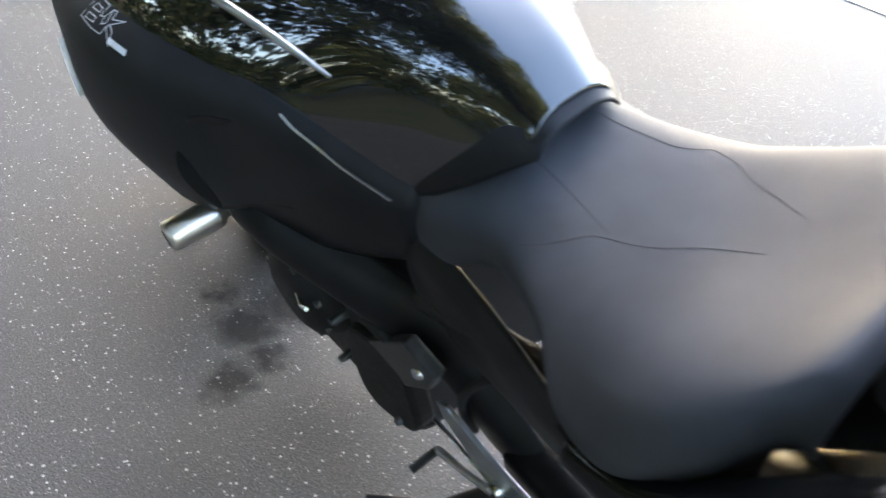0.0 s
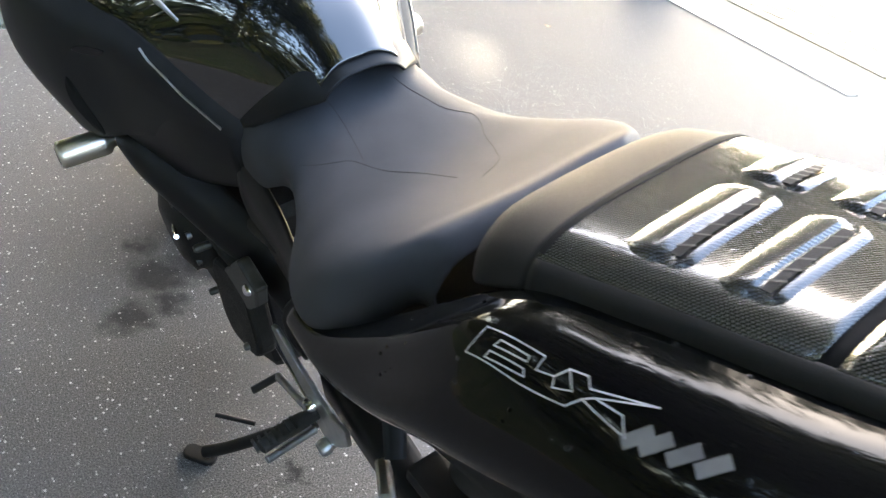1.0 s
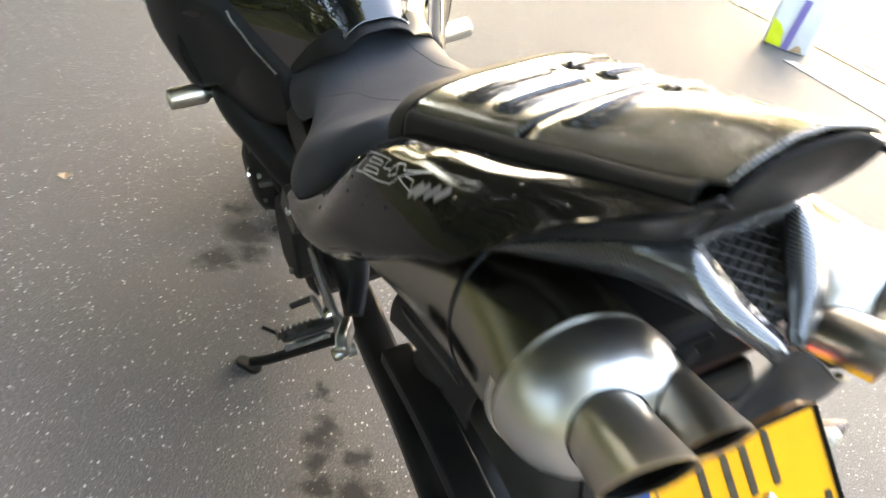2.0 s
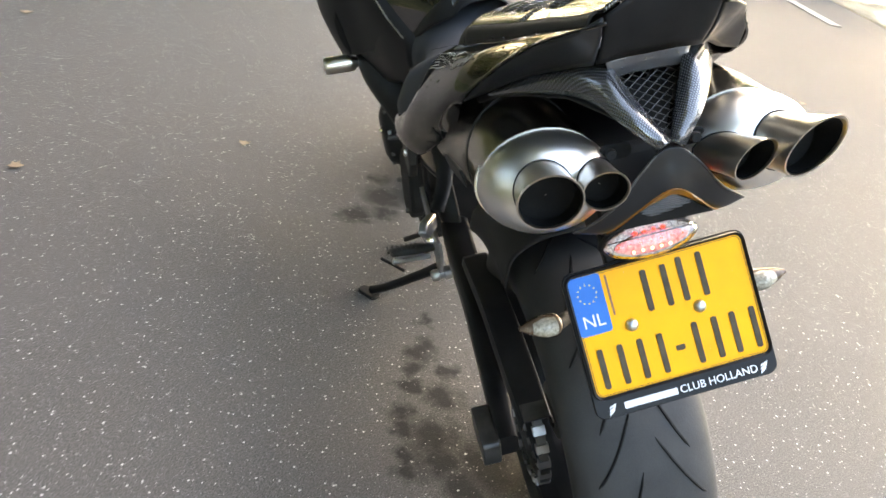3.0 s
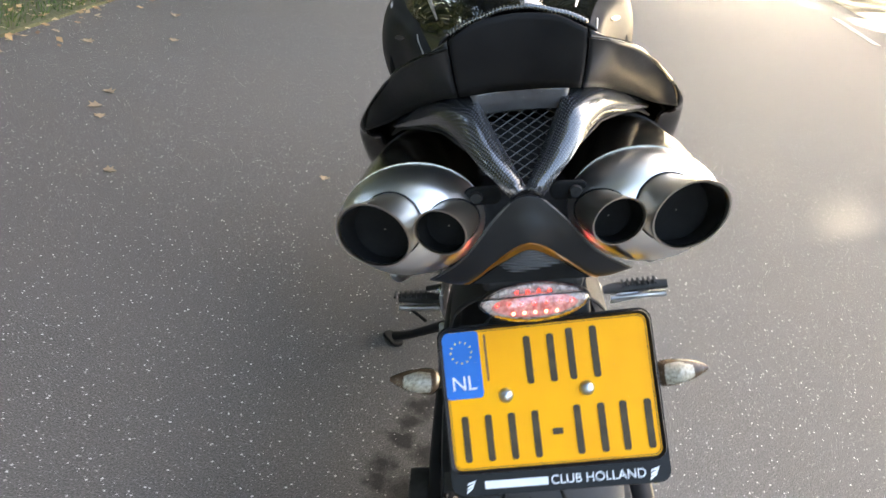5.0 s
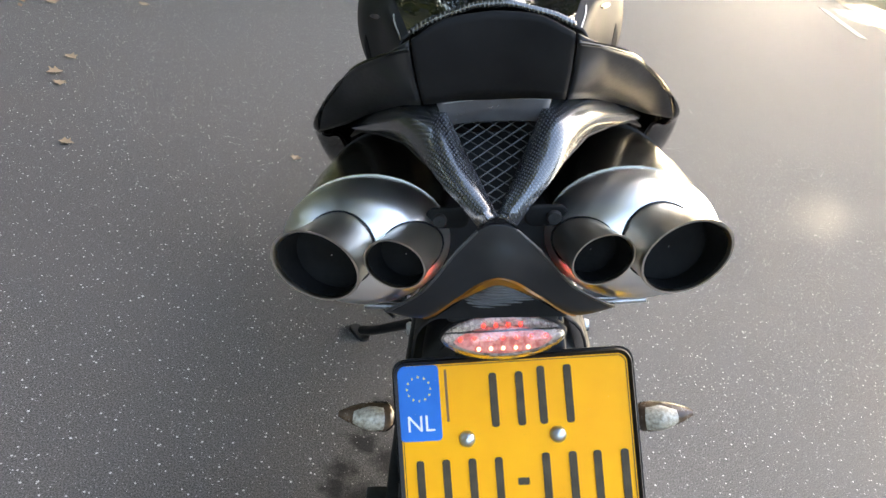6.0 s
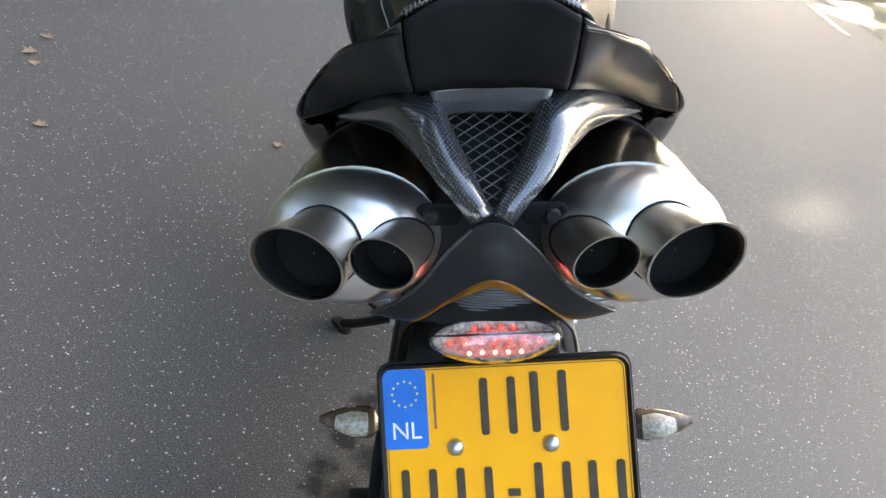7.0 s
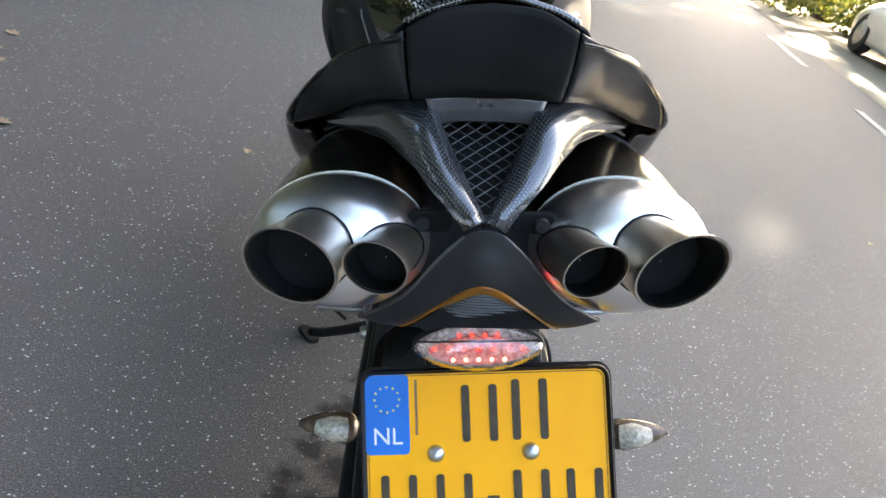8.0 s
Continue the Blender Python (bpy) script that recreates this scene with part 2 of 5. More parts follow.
ROADPAINT = surface("road_paint", (0.20, 0.19, 0.175), (0.34, 0.33, 0.31), (0.5, 0.7), 0, 14, 200, 0.3)
PAVER = surface("paver", (0.25, 0.205, 0.135), (0.34, 0.285, 0.195), (0.7, 0.85), 0, 12, 200, 0.4)
SAND = surface("sand_joint", (0.22, 0.175, 0.11), (0.30, 0.24, 0.155), (0.8, 0.9), 0, 12, 200, 0.4)
EARTH = surface("earth", (0.035, 0.042, 0.016), (0.07, 0.07, 0.032), (0.8, 0.95), 0, 3, 60, 0.5, depth=0.02)
BARK = surface("bark", (0.06, 0.045, 0.032), (0.15, 0.12, 0.09), (0.8, 0.95), 0, 5, 40, 0.8, depth=0.02)
LEAF = leaf_mat("tree_leaf", [(0.02, 0.036, 0.009), (0.036, 0.058, 0.013), (0.06, 0.075, 0.018), (0.10, 0.095, 0.022)])
GRASS = leaf_mat("grass_blade", [(0.03, 0.07, 0.015), (0.06, 0.12, 0.025), (0.12, 0.14, 0.04)])
# Leaf browns, darkened in part to stand in for shade over the verge.
FALLEN = leaf_mat("fallen_leaf", [(0.20, 0.10, 0.045), (0.30, 0.19, 0.09), (0.40, 0.32, 0.20), (0.14, 0.075, 0.04)], 0)
CHIP = leaf_mat("stone_chip", [(0.22, 0.20, 0.185), (0.35, 0.335, 0.31), (0.15, 0.138, 0.13), (0.50, 0.49, 0.47)], 0)
WHITE_CAR = surface("white_car_paint", (0.70, 0.70, 0.69), (0.76, 0.76, 0.75), (0.12, 0.2), 0, 3, 60, coat=0.5)
WINDOW = surface("dark_glass", (0.01, 0.012, 0.012), (0.016, 0.018, 0.018), (0.03, 0.06), 0, 6, 60)
BAG_WHITE = surface("bag_white", (0.72, 0.72, 0.72), (0.8, 0.8, 0.8), (0.35, 0.5), 0, 10, 200, 0.2)
BAG_YELLOW = surface("bag_yellow", (0.70, 0.76, 0.02), (0.78, 0.82, 0.04), (0.35, 0.5), 0, 10, 200, 0.2)
BAG_PURPLE = surface("bag_purple", (0.20, 0.16, 0.42), (0.25, 0.2, 0.48), (0.35, 0.5), 0, 10, 200, 0.2)
BAG_TAN = surface("bag_tan", (0.45, 0.28, 0.16), (0.55, 0.36, 0.22), (0.4, 0.5), 0, 10, 200, 0.2)
DROP = glass_mat("water", (1, 1, 1), 0.0)


# ---- mesh helpers ----
def part(name, bm, mat, parent, label="", smooth=True, thick=0.0, bevel=0.0, offset=0.0):
    bmesh.ops.recalc_face_normals(bm, faces=bm.faces[:])
    me = bpy.data.meshes.new(name)
    bm.to_mesh(me)
    bm.free()
    me.materials.append(mat)
    ob = new(name, me)
    if parent:
        ob.parent = parent
    if smooth:
        me.polygons.foreach_set("use_smooth", [True] * len(me.polygons))
    if thick:
        s = ob.modifiers.new("thickness", "SOLIDIFY")
        s.thickness, s.offset = thick, offset
    if bevel:
        b = ob.modifiers.new("edge", "BEVEL")
        b.width, b.segments, b.limit_method, b.angle_limit = bevel, 2, "ANGLE", radians(35)
    if smooth and not bevel:
        me.set_sharp_from_angle(angle=radians(50))
    if label:
        ob["label"] = label
    return ob


def thing(name, label, category, m=None, group="", kind=""):
    ob = new(name)
    ob.empty_display_size = 0.1
    if m is not None:
        ob.matrix_world = m
    return tagged(ob, label, category, group, kind)


def cr(p, t):
    """Point at t (0..1) on a smooth curve through the points p (arrays)."""
    k = len(p) - 1
    f = min(max(t, 0.0), 1.0) * k
    i = min(int(f), k - 1)
    f -= i
    a, b, c, d = p[max(i - 1, 0)], p[i], p[i + 1], p[min(i + 2, k)]
    return 0.5 * (2 * b + (c - a) * f + (2 * a - 5 * b + 4 * c - d) * f * f + (3 * b - a - 3 * c + d) * f ** 3)


class Skin:
    """A panel through cross-sections (y, ((x, z), ...)); side=-1 mirrors it to the left."""

    def __init__(self, rows, side=1):
        self.p = [np.array([(q[0] * side, y + (q[2] if len(q) > 2 else 0.0), q[1]) for q in prof], float) for y, prof in rows]

    def at(self, s, v):
        return cr([cr(list(r), v) for r in self.p], s)

    def at_normal(self, s, v):
        e = 0.004
        p = self.at(s, v)
        a, b = self.at(min(s + e, 1), v) - self.at(max(s - e, 0), v), self.at(s, min(v + e, 1)) - self.at(s, max(v - e, 0))
        n = np.cross(a, b)
        return p, n / (np.linalg.norm(n) + 1e-9)

    def bm(self, ns=40, nv=24, s0=0.0, s1=1.0, v0=0.0, v1=1.0):
        bm = bmesh.new()
        g = [[bm.verts.new(self.at(s0 + (s1 - s0) * i / ns, v0 + (v1 - v0) * j / nv)) for j in range(nv + 1)] for i in range(ns + 1)]
        for i in range(ns):
            for j in range(nv):
                bm.faces.new((g[i][j], g[i + 1][j], g[i + 1][j + 1], g[i][j + 1]))
        return bm

    def ribbon(self, pts, width, lift, out, bm=None):
        """A raised flat line along (s, v) points of the skin; out: +1 or -1, the side of the normal."""
        bm = bm or bmesh.new()
        q = [self.at_normal(*a) for a in pts]
        for (p0, n0), (p1, n1) in zip(q, q[1:]):
            d = p1 - p0
            w0, w1 = np.cross(d, n0), np.cross(d, n1)
            w0, w1 = w0 / (np.linalg.norm(w0) + 1e-9) * width / 2, w1 / (np.linalg.norm(w1) + 1e-9) * width / 2
            e = d / (np.linalg.norm(d) + 1e-9) * width / 2
            vs = [bm.verts.new(v) for v in (p0 - e - w0 + n0 * out * lift, p0 - e + w0 + n0 * out * lift, p1 + e + w1 + n1 * out * lift, p1 + e - w1 + n1 * out * lift)]
            bm.faces.new(vs)
        return bm


def strip(skin, pts, width, lift, out):
    """One unbroken raised band along (s, v) points of a skin."""
    bm = bmesh.new()
    q = [skin.at_normal(*a) for a in pts]
    rows = []
    for i, (p, n) in enumerate(q):
        d = q[min(i + 1, len(q) - 1)][0] - q[max(i - 1, 0)][0]
        w = np.cross(d, n)
        w = w / (np.linalg.norm(w) + 1e-9) * width / 2
        rows.append([bm.verts.new(v) for v in (p - w, p - w + n * out * lift, p + w + n * out * lift, p + w)])
    for a, b in zip(rows, rows[1:]):
        for k in range(3):
            bm.faces.new((a[k], a[k + 1], b[k + 1], b[k]))
    return bm


def patch(skin, centre, along, across, lift, out, n=28):
    """An almond-shaped inlay on a skin: centre, half length and half width in (s, v)."""
    bm = bmesh.new()
    rings = []
    for k in (1.0, 0.9, 0.5):
        ring = []
        for i in range(n):
            a = 2 * math.pi * i / n
            f = math.sin(a) * abs(math.sin(a)) ** 0.3
            p, nn = skin.at_normal(*(centre[j] + k * (along[j] * math.cos(a) + across[j] * f) for j in (0, 1)))
            ring.append(bm.verts.new(p + nn * out * (lift if k < 1 else 0.0)))
        rings.append(ring)
    for p, q in zip(rings, rings[1:]):
        for i in range(n):
            bm.faces.new((p[i], p[(i + 1) % n], q[(i + 1) % n], q[i]))
    bm.faces.new(rings[-1])
    return bm


def mirrored(rows):
    """Half sections, from the middle outwards, to whole ones."""
    return [(y, [(-x, z) for x, z in reversed(prof[1:])] + list(prof)) for y, prof in rows]


def tube(pts, radius, seg=12, smooth_n=0, flat=1.0, caps=True, bm=None):
    """A round bar along points; radius: one, or one a point. flat squeezes it along its second axis."""
    bm = bm or bmesh.new()
    p = [Vector(a) for a in pts]
    r = list(radius) if isinstance(radius, (tuple, list)) else [radius] * len(p)
    if smooth_n:
        q = [np.array(a) for a in p]
        rr = [np.array([a]) for a in r]
        p = [Vector(cr(q, i / smooth_n)) for i in range(smooth_n + 1)]
        r = [float(cr(rr, i / smooth_n)[0]) for i in range(smooth_n + 1)]
    rings, up = [], None
    for i, c in enumerate(p):
        d = (p[min(i + 1, len(p) - 1)] - p[max(i - 1, 0)]).normalized()
        if up is None:
            up = Vector((0, 0, 1)) if abs(d.z) < 0.9 else Vector((1, 0, 0))
        a = d.cross(up).normalized()
        up = a.cross(d).normalized()
        rings.append([bm.verts.new(c + (a * math.cos(2 * math.pi * k / seg) + up * flat * math.sin(2 * math.pi * k / seg)) * r[i]) for k in range(seg)])
    for a, b in zip(rings, rings[1:]):
        for k in range(seg):
            bm.faces.new((a[k], a[(k + 1) % seg], b[(k + 1) % seg], b[k]))
    if caps:
        bm.faces.new(rings[0])
        bm.faces.new(rings[-1])
    return bm


def beam(sections, n=28, bm=None):
    """A chamfered box section swept along y through (x, y, z, half width, half height)."""
    bm = bm or bmesh.new()
    q = [np.array(a) for a in sections]
    rings = []
    for i in range(n + 1):
        x, y, z, w, h = cr(q, i / n)
        c = 0.3 * min(w, h)
        rings.append([bm.verts.new((x + a, y, z + b)) for a, b in ((w, h - c), (w - c, h), (-w + c, h), (-w, h - c), (-w, -h + c), (-w + c, -h), (w - c, -h), (w, -h + c))])
    for p, r in zip(rings, rings[1:]):
        for k in range(8):
            bm.faces.new((p[k], p[(k + 1) % 8], r[(k + 1) % 8], r[k]))
    bm.faces.new(rings[0])
    bm.faces.new(rings[-1])
    return bm


def lathe(profile, origin, axis, seg=32, bm=None, oval=1.0):
    """Turn (radius, along) points round an axis; oval squeezes the second cross axis."""
    bm = bm or bmesh.new()
    o, d = Vector(origin), Vector(axis).normalized()
    a = d.cross(Vector((0, 0, 1)) if abs(d.z) < 0.9 else Vector((1, 0, 0))).normalized()
    b = a.cross(d)
    rings = [[bm.verts.new(o + d * h + (a * math.cos(2 * math.pi * k / seg) + b * oval * math.sin(2 * math.pi * k / seg)) * r) for k in range(seg)] for r, h in profile]
    for p, q in zip(rings, rings[1:]):
        for k in range(seg):
            bm.faces.new((p[k], p[(k + 1) % seg], q[(k + 1) % seg], q[k]))
    return bm


def block(size, m=None, bm=None):
    bm = bm or bmesh.new()
    got = bmesh.ops.create_cube(bm, size=1.0)
    bmesh.ops.transform(bm, matrix=(m or Matrix()) @ Matrix.Diagonal((*size, 1)), verts=got["verts"])
    return bm


def slab(outline, depth, m=None, bm=None):
    """A flat plate: outline in x, y; from z = 0 to depth; placed by m."""
    bm = bm or bmesh.new()
    m = m or Matrix()
    lo, hi = ([bm.verts.new(m @ Vector((x, y, z))) for x, y in outline] for z in (0, depth))
    bm.faces.new(lo)
    bm.faces.new(hi)
    for i in range(len(lo)):
        j = (i + 1) % len(lo)
        bm.faces.new((lo[i], lo[j], hi[j], hi[i]))
    return bm


def rounded(w, h, r, n=5, cx=0.0, cy=0.0):
    out = []
    for k, (sx, sy) in enumerate(((1, 1), (-1, 1), (-1, -1), (1, -1))):
        for i in range(n + 1):
            a = math.pi / 2 * (k + i / n)
            out.append((cx + sx * (w / 2 - r) + r * math.cos(a), cy + sy * (h / 2 - r) + r * math.sin(a)))
    return out


def basis(o, x, y):
    """A pose with origin o, x along x and y near y."""
    x = Vector(x).normalized()
    z = x.cross(Vector(y)).normalized()
    y = z.cross(x)
    m = Matrix((x, y, z)).transposed().to_4x4()
    m.translation = o
    return m


def lettering(text, size, m, mat, parent, name="lettering"):
    cu = bpy.data.curves.new(name, "FONT")
    cu.body, cu.size, cu.align_x, cu.align_y, cu.extrude = text, size, "CENTER", "CENTER", 0.0003
    tmp = new("lettering_curve", cu)
    bpy.context.view_layer.update()
    me = bpy.data.meshes.new_from_object(tmp.evaluated_get(bpy.context.evaluated_depsgraph_get()))
    bpy.data.objects.remove(tmp)
    me.name = name
    me.transform(m)
    me.materials.clear()
    me.materials.append(mat)
    ob = new(name, me)
    ob.parent = parent
    return ob


# ---- ground, road, pavement ----
ROAD_TURN = -6.0                                   # the street runs a little to the right of the parked bike
STREET = pose(0, 0, 0, 0, 0, ROAD_TURN)


def sheet(name, x0, x1, y0, y1, z, mat, label, category, thick=0.05):
    bm = block((x1 - x0, y1 - y0, thick), STREET @ pose((x0 + x1) / 2, (y0 + y1) / 2, z - thick / 2))
    return tagged(part(name, bm, mat, None, smooth=False), label, category, kind="structure")


sheet("ground", -1500, 1500, -1500, 1500, -0.06, EARTH, "bare grassy earth reaching to the horizon", "ground", 0.5)
sheet("road", -2.4, 4.25, -40, 160, 0.0, ASPHALT, "worn grey asphalt road with pale aggregate", "road", 0.05)
sheet("verge", -9.0, -2.4, -40, 160, 0.015, EARTH, "grass verge with fallen leaves beside the road", "verge", 0.07)
pavement = sheet("pavement", 4.25, 9.0, -40, 160, -0.004, SAND, "sandy bed of the brick pavement", "pavement", 0.05)


# ---- the motorcycle ----
LEAN_LEFT = -18.0
bike = thing("motorcycle", "glossy black naked motorcycle leaning on its side stand", "motorcycle", pose(0, 0, 0, 0, LEAN_LEFT, 0))

# fuel tank with its wide shoulders
TANK = mirrored([
    (0.615, [(0, 0.880), (0.02, 0.879), (0.035, 0.874), (0.045, 0.868), (0.05, 0.862), (0.052, 0.855)]),
    (0.665, [(0, 0.920), (0.035, 0.915), (0.065, 0.892), (0.085, 0.860), (0.092, 0.840), (0.094, 0.822)]),
    (0.735, [(0, 0.955), (0.05, 0.948), (0.095, 0.915), (0.125, 0.860), (0.135, 0.815), (0.136, 0.770)]),
    (0.84, [(0, 0.985), (0.06, 0.978), (0.12, 0.945), (0.165, 0.895), (0.185, 0.860), (0.188, 0.825)]),
    (0.97, [(0, 1.000), (0.07, 0.992), (0.145, 0.965), (0.205, 0.915), (0.232, 0.865), (0.228, 0.790)]),
    (1.10, [(0, 1.000), (0.08, 0.992), (0.16, 0.968), (0.226, 0.920), (0.252, 0.855), (0.245, 0.740)]),
    (1.25, [(0, 0.985), (0.08, 0.978), (0.16, 0.955), (0.226, 0.910), (0.250, 0.835), (0.240, 0.720)]),
    (1.38, [(0, 0.955), (0.07, 0.948), (0.14, 0.925), (0.20, 0.885), (0.235, 0.820), (0.225, 0.680)]),
])
tank_skin = Skin(TANK)
tank = part("fuel_tank", tank_skin.bm(60, 60), TANK_PAINT, bike, "glossy black fuel tank with broad shoulders", thick=0.003, offset=-1)
part("tank_tail", Skin(mirrored([
    (0.606, [(0, 0.866), (0.025, 0.864), (0.044, 0.856), (0.053, 0.846)]),
    (0.655, [(0, 0.885), (0.05, 0.882), (0.084, 0.850), (0.100, 0.815)]),
    (0.75, [(0, 0.84), (0.09, 0.84), (0.132, 0.79), (0.14, 0.745)]),
])).bm(16, 20), SATIN, tank, "satin black rim of the tank", thick=0.003)

for side in (-1, 1):
    knee = Skin([
        (0.71, [(0.132, 0.775), (0.137, 0.765), (0.139, 0.745), (0.138, 0.72), (0.132, 0.69)]),
        (0.80, [(0.175, 0.835), (0.182, 0.80), (0.182, 0.76), (0.178, 0.71), (0.168, 0.66)]),
        (0.90, [(0.216, 0.840), (0.220, 0.79), (0.215, 0.74), (0.208, 0.69), (0.195, 0.635)]),
        (1.00, [(0.250, 0.815), (0.250, 0.77), (0.240, 0.72), (0.230, 0.67), (0.215, 0.625)]),
        (1.12, [(0.266, 0.745), (0.262, 0.72), (0.255, 0.69), (0.245, 0.66), (0.23, 0.63)]),
    ], side)
    part("knee_panel", knee.bm(24, 16), SATIN, bike, "satin black panel below the tank", thick=0.004)

for side in (-1, 1):
    crease = [Vector(tank_skin.at(f, 0.5 + side * w)) for f, w in ((0.372, 0.272), (0.44, 0.262), (0.525, 0.250), (0.62, 0.242), (0.72, 0.24))]
    # Sky glint on the crease, modelled as a bright alloy tube.
    part("tank_crease", tube(crease, (0.002, 0.0045, 0.005, 0.005, 0.004), 12, 24), ALLOY, tank, "bright raised line standing in for the highlight along the crease")

scoops = {}
for side in (-1, 1):
    scoop_skin = Skin([
        (0.704, [(0.118, 0.783), (0.129, 0.773), (0.134, 0.757), (0.135, 0.740), (0.132, 0.722)]),
        (0.82, [(0.172, 0.862), (0.190, 0.844), (0.195, 0.814), (0.192, 0.775), (0.184, 0.725)]),
        (0.90, [(0.196, 0.886), (0.224, 0.860), (0.230, 0.815), (0.228, 0.760), (0.216, 0.705)]),
        (0.99, [(0.205, 0.902), (0.252, 0.880), (0.277, 0.828), (0.280, 0.750), (0.258, 0.670)]),
        (1.12, [(0.205, 0.912), (0.268, 0.888), (0.297, 0.830), (0.302, 0.755), (0.270, 0.640)]),
        (1.26, [(0.205, 0.905), (0.256, 0.876), (0.276, 0.820), (0.280, 0.730), (0.254, 0.630)]),
        (1.38, [(0.185, 0.885), (0.234, 0.855), (0.250, 0.800), (0.246, 0.720), (0.215, 0.65)])], side)
    scoop = part("shoulder_scoop", scoop_skin.bm(36, 20), DULL, bike, "satin black shoulder scoop beside the tank", thick=0.004)
    scoop_out = 1 if scoop_skin.at_normal(0.6, 0.5)[1][0] * side > 0 else -1
    scoops[side] = (scoop_skin, scoop, scoop_out)
    part("shoulder_slot", patch(scoop_skin, (0.349, 0.385), (0.062, 0.062), (-0.010, 0.022), 0.0030, scoop_out), GLOSS, scoop, "glossy black almond slot in the shoulder")
    # Thin alloy strip stands for the sky's reflection along this border.
    part("tank_edge", strip(scoop_skin, [(0.185, 0.135), (0.16, 0.185), (0.13, 0.22), (0.10, 0.285), (0.07, 0.315), (0.042, 0.345)], 0.0022, 0.0042, scoop_out), ALLOY, scoop, "fine bright line for the glint beside the tank")
    # Narrow near-black patch low on the scoop.
    part("shoulder_vent", patch(scoop_skin, (0.452, 0.80), (0.006, 0.19), (0.024, 0.0), 0.0030, scoop_out), SOOT_SHADE_BLACK, scoop, "narrow dark patch on the scoop")
    part("shoulder_lens", strip(scoop_skin, [(0.79, 0.49), (0.772, 0.52), (0.755, 0.55), (0.737, 0.575), (0.722, 0.60), (0.708, 0.63)], 0.013, 0.008, scoop_out), WHITE_PRINT, scoop, "pale front indicator lens")

# main frame spars, engine and lower parts
for side in (-1, 1):
    spar = Skin([
        (1.08, [(0.19, 0.71), (0.225, 0.695), (0.238, 0.668), (0.225, 0.64), (0.19, 0.63)]),
        (0.94, [(0.175, 0.685), (0.215, 0.668), (0.234, 0.642), (0.225, 0.615), (0.18, 0.60)]),
        (0.82, [(0.150, 0.640), (0.182, 0.622), (0.198, 0.590), (0.188, 0.560), (0.15, 0.545)]),
        (0.72, [(0.11, 0.575), (0.140, 0.555), (0.150, 0.515), (0.142, 0.475), (0.11, 0.46)]),
        (0.64, [(0.10, 0.490), (0.128, 0.470), (0.138, 0.430), (0.130, 0.385), (0.10, 0.37)]),
        (0.56, [(0.10, 0.42), (0.12, 0.40), (0.13, 0.37), (0.12, 0.33), (0.10, 0.32)])], side)
    part("frame_spar", spar.bm(40, 16), SATIN, bike, "dark painted aluminium frame spar", thick=0.004)
    part("seat_rail", tube([(0.135 * side, 0.72, 0.62), (0.135 * side, 0.55, 0.68), (0.13 * side, 0.35, 0.76), (0.10 * side, 0.1, 0.83)], 0.016, 10, 16), MATTE, bike)
    part("side_cover", Skin([
        (0.72, [(0.125, 0.745), (0.14, 0.72), (0.145, 0.68), (0.14, 0.63), (0.13, 0.60)]),
        (0.60, [(0.135, 0.72), (0.15, 0.69), (0.15, 0.65), (0.145, 0.60), (0.135, 0.56)]),
        (0.48, [(0.165, 0.73), (0.175, 0.70), (0.17, 0.65), (0.16, 0.61), (0.14, 0.58)]),
        (0.42, [(0.18, 0.745), (0.185, 0.72), (0.18, 0.68), (0.17, 0.65), (0.15, 0.62)])], side).bm(20, 14), SATIN, bike, "satin black cover below the saddle", thick=0.004)

engine = part("engine", block((0.34, 0.40, 0.36), pose(0, 0.96, 0.42)), ENGINE_BLACK, bike, "black engine block", smooth=False, bevel=0.03)
part("engine_head", block((0.30, 0.20, 0.20), pose(0, 1.05, 0.62, 20)), ENGINE_BLACK, engine, smooth=False, bevel=0.02)
for side in (-1, 1):
    part("crankcase_cover", lathe([(0.001, 0.046), (0.05, 0.045), (0.072, 0.036), (0.084, 0.015), (0.088, 0.0)], (0.170 * side, 0.975, 0.455), (side, 0, 0), 32), ENGINE_BLACK, engine, "black round crankcase cover")
    for k in range(8):
        a = 2 * math.pi * k / 8 + 0.3
        part("bolt", lathe([(0.0005, 0.008), (0.006, 0.008), (0.006, 0)], (0.196 * side, 0.975 + 0.074 * math.cos(a), 0.455 + 0.074 * math.sin(a)), (side, 0, 0), 8), ALLOY if k % 3 == 0 else DARK_ALLOY, engine)
part("sprocket_cover", slab(rounded(0.15, 0.16, 0.05), 0.035, basis((-0.155, 0.80, 0.40), (0.05, -1, 0.25), (0.1, 0.25, 1))), ENGINE_BLACK, engine, "black sprocket cover", smooth=False, bevel=0.008)
part("cover_cap", slab([(0.863, 0.431), (0.71, 0.583), (0.655, 0.565), (0.676, 0.515), (0.773, 0.415), (0.865, 0.385)], 0.02, basis((-0.182, 0, 0), (0, 1, 0), (0, 0, 1))), DARK_ALLOY, engine, "dark grey cast cover", smooth=False, bevel=0.004)
part("cover_bolt", lathe([(0.0005, 0.006), (0.007, 0.006), (0.010, 0.002), (0.010, 0.0)], (-0.182, 0.690, 0.541), (-1, 0, 0.3), 12), CHROME, engine, "bright bolt")
for y, z, d in ((0.90, 0.36, 0.0), (0.84, 0.33, 0.01), (0.76, 0.35, 0.0), (0.86, 0.50, -0.005), (1.02, 0.56, 0.0), (0.93, 0.57, 0.0)):
    part("case_bolt", lathe([(0.0005, 0.007), (0.005, 0.007), (0.007, 0.003), (0.007, -0.02)], (-0.196 + d, y, z), (-1, 0, 0.1), 8), DARK_ALLOY, engine)
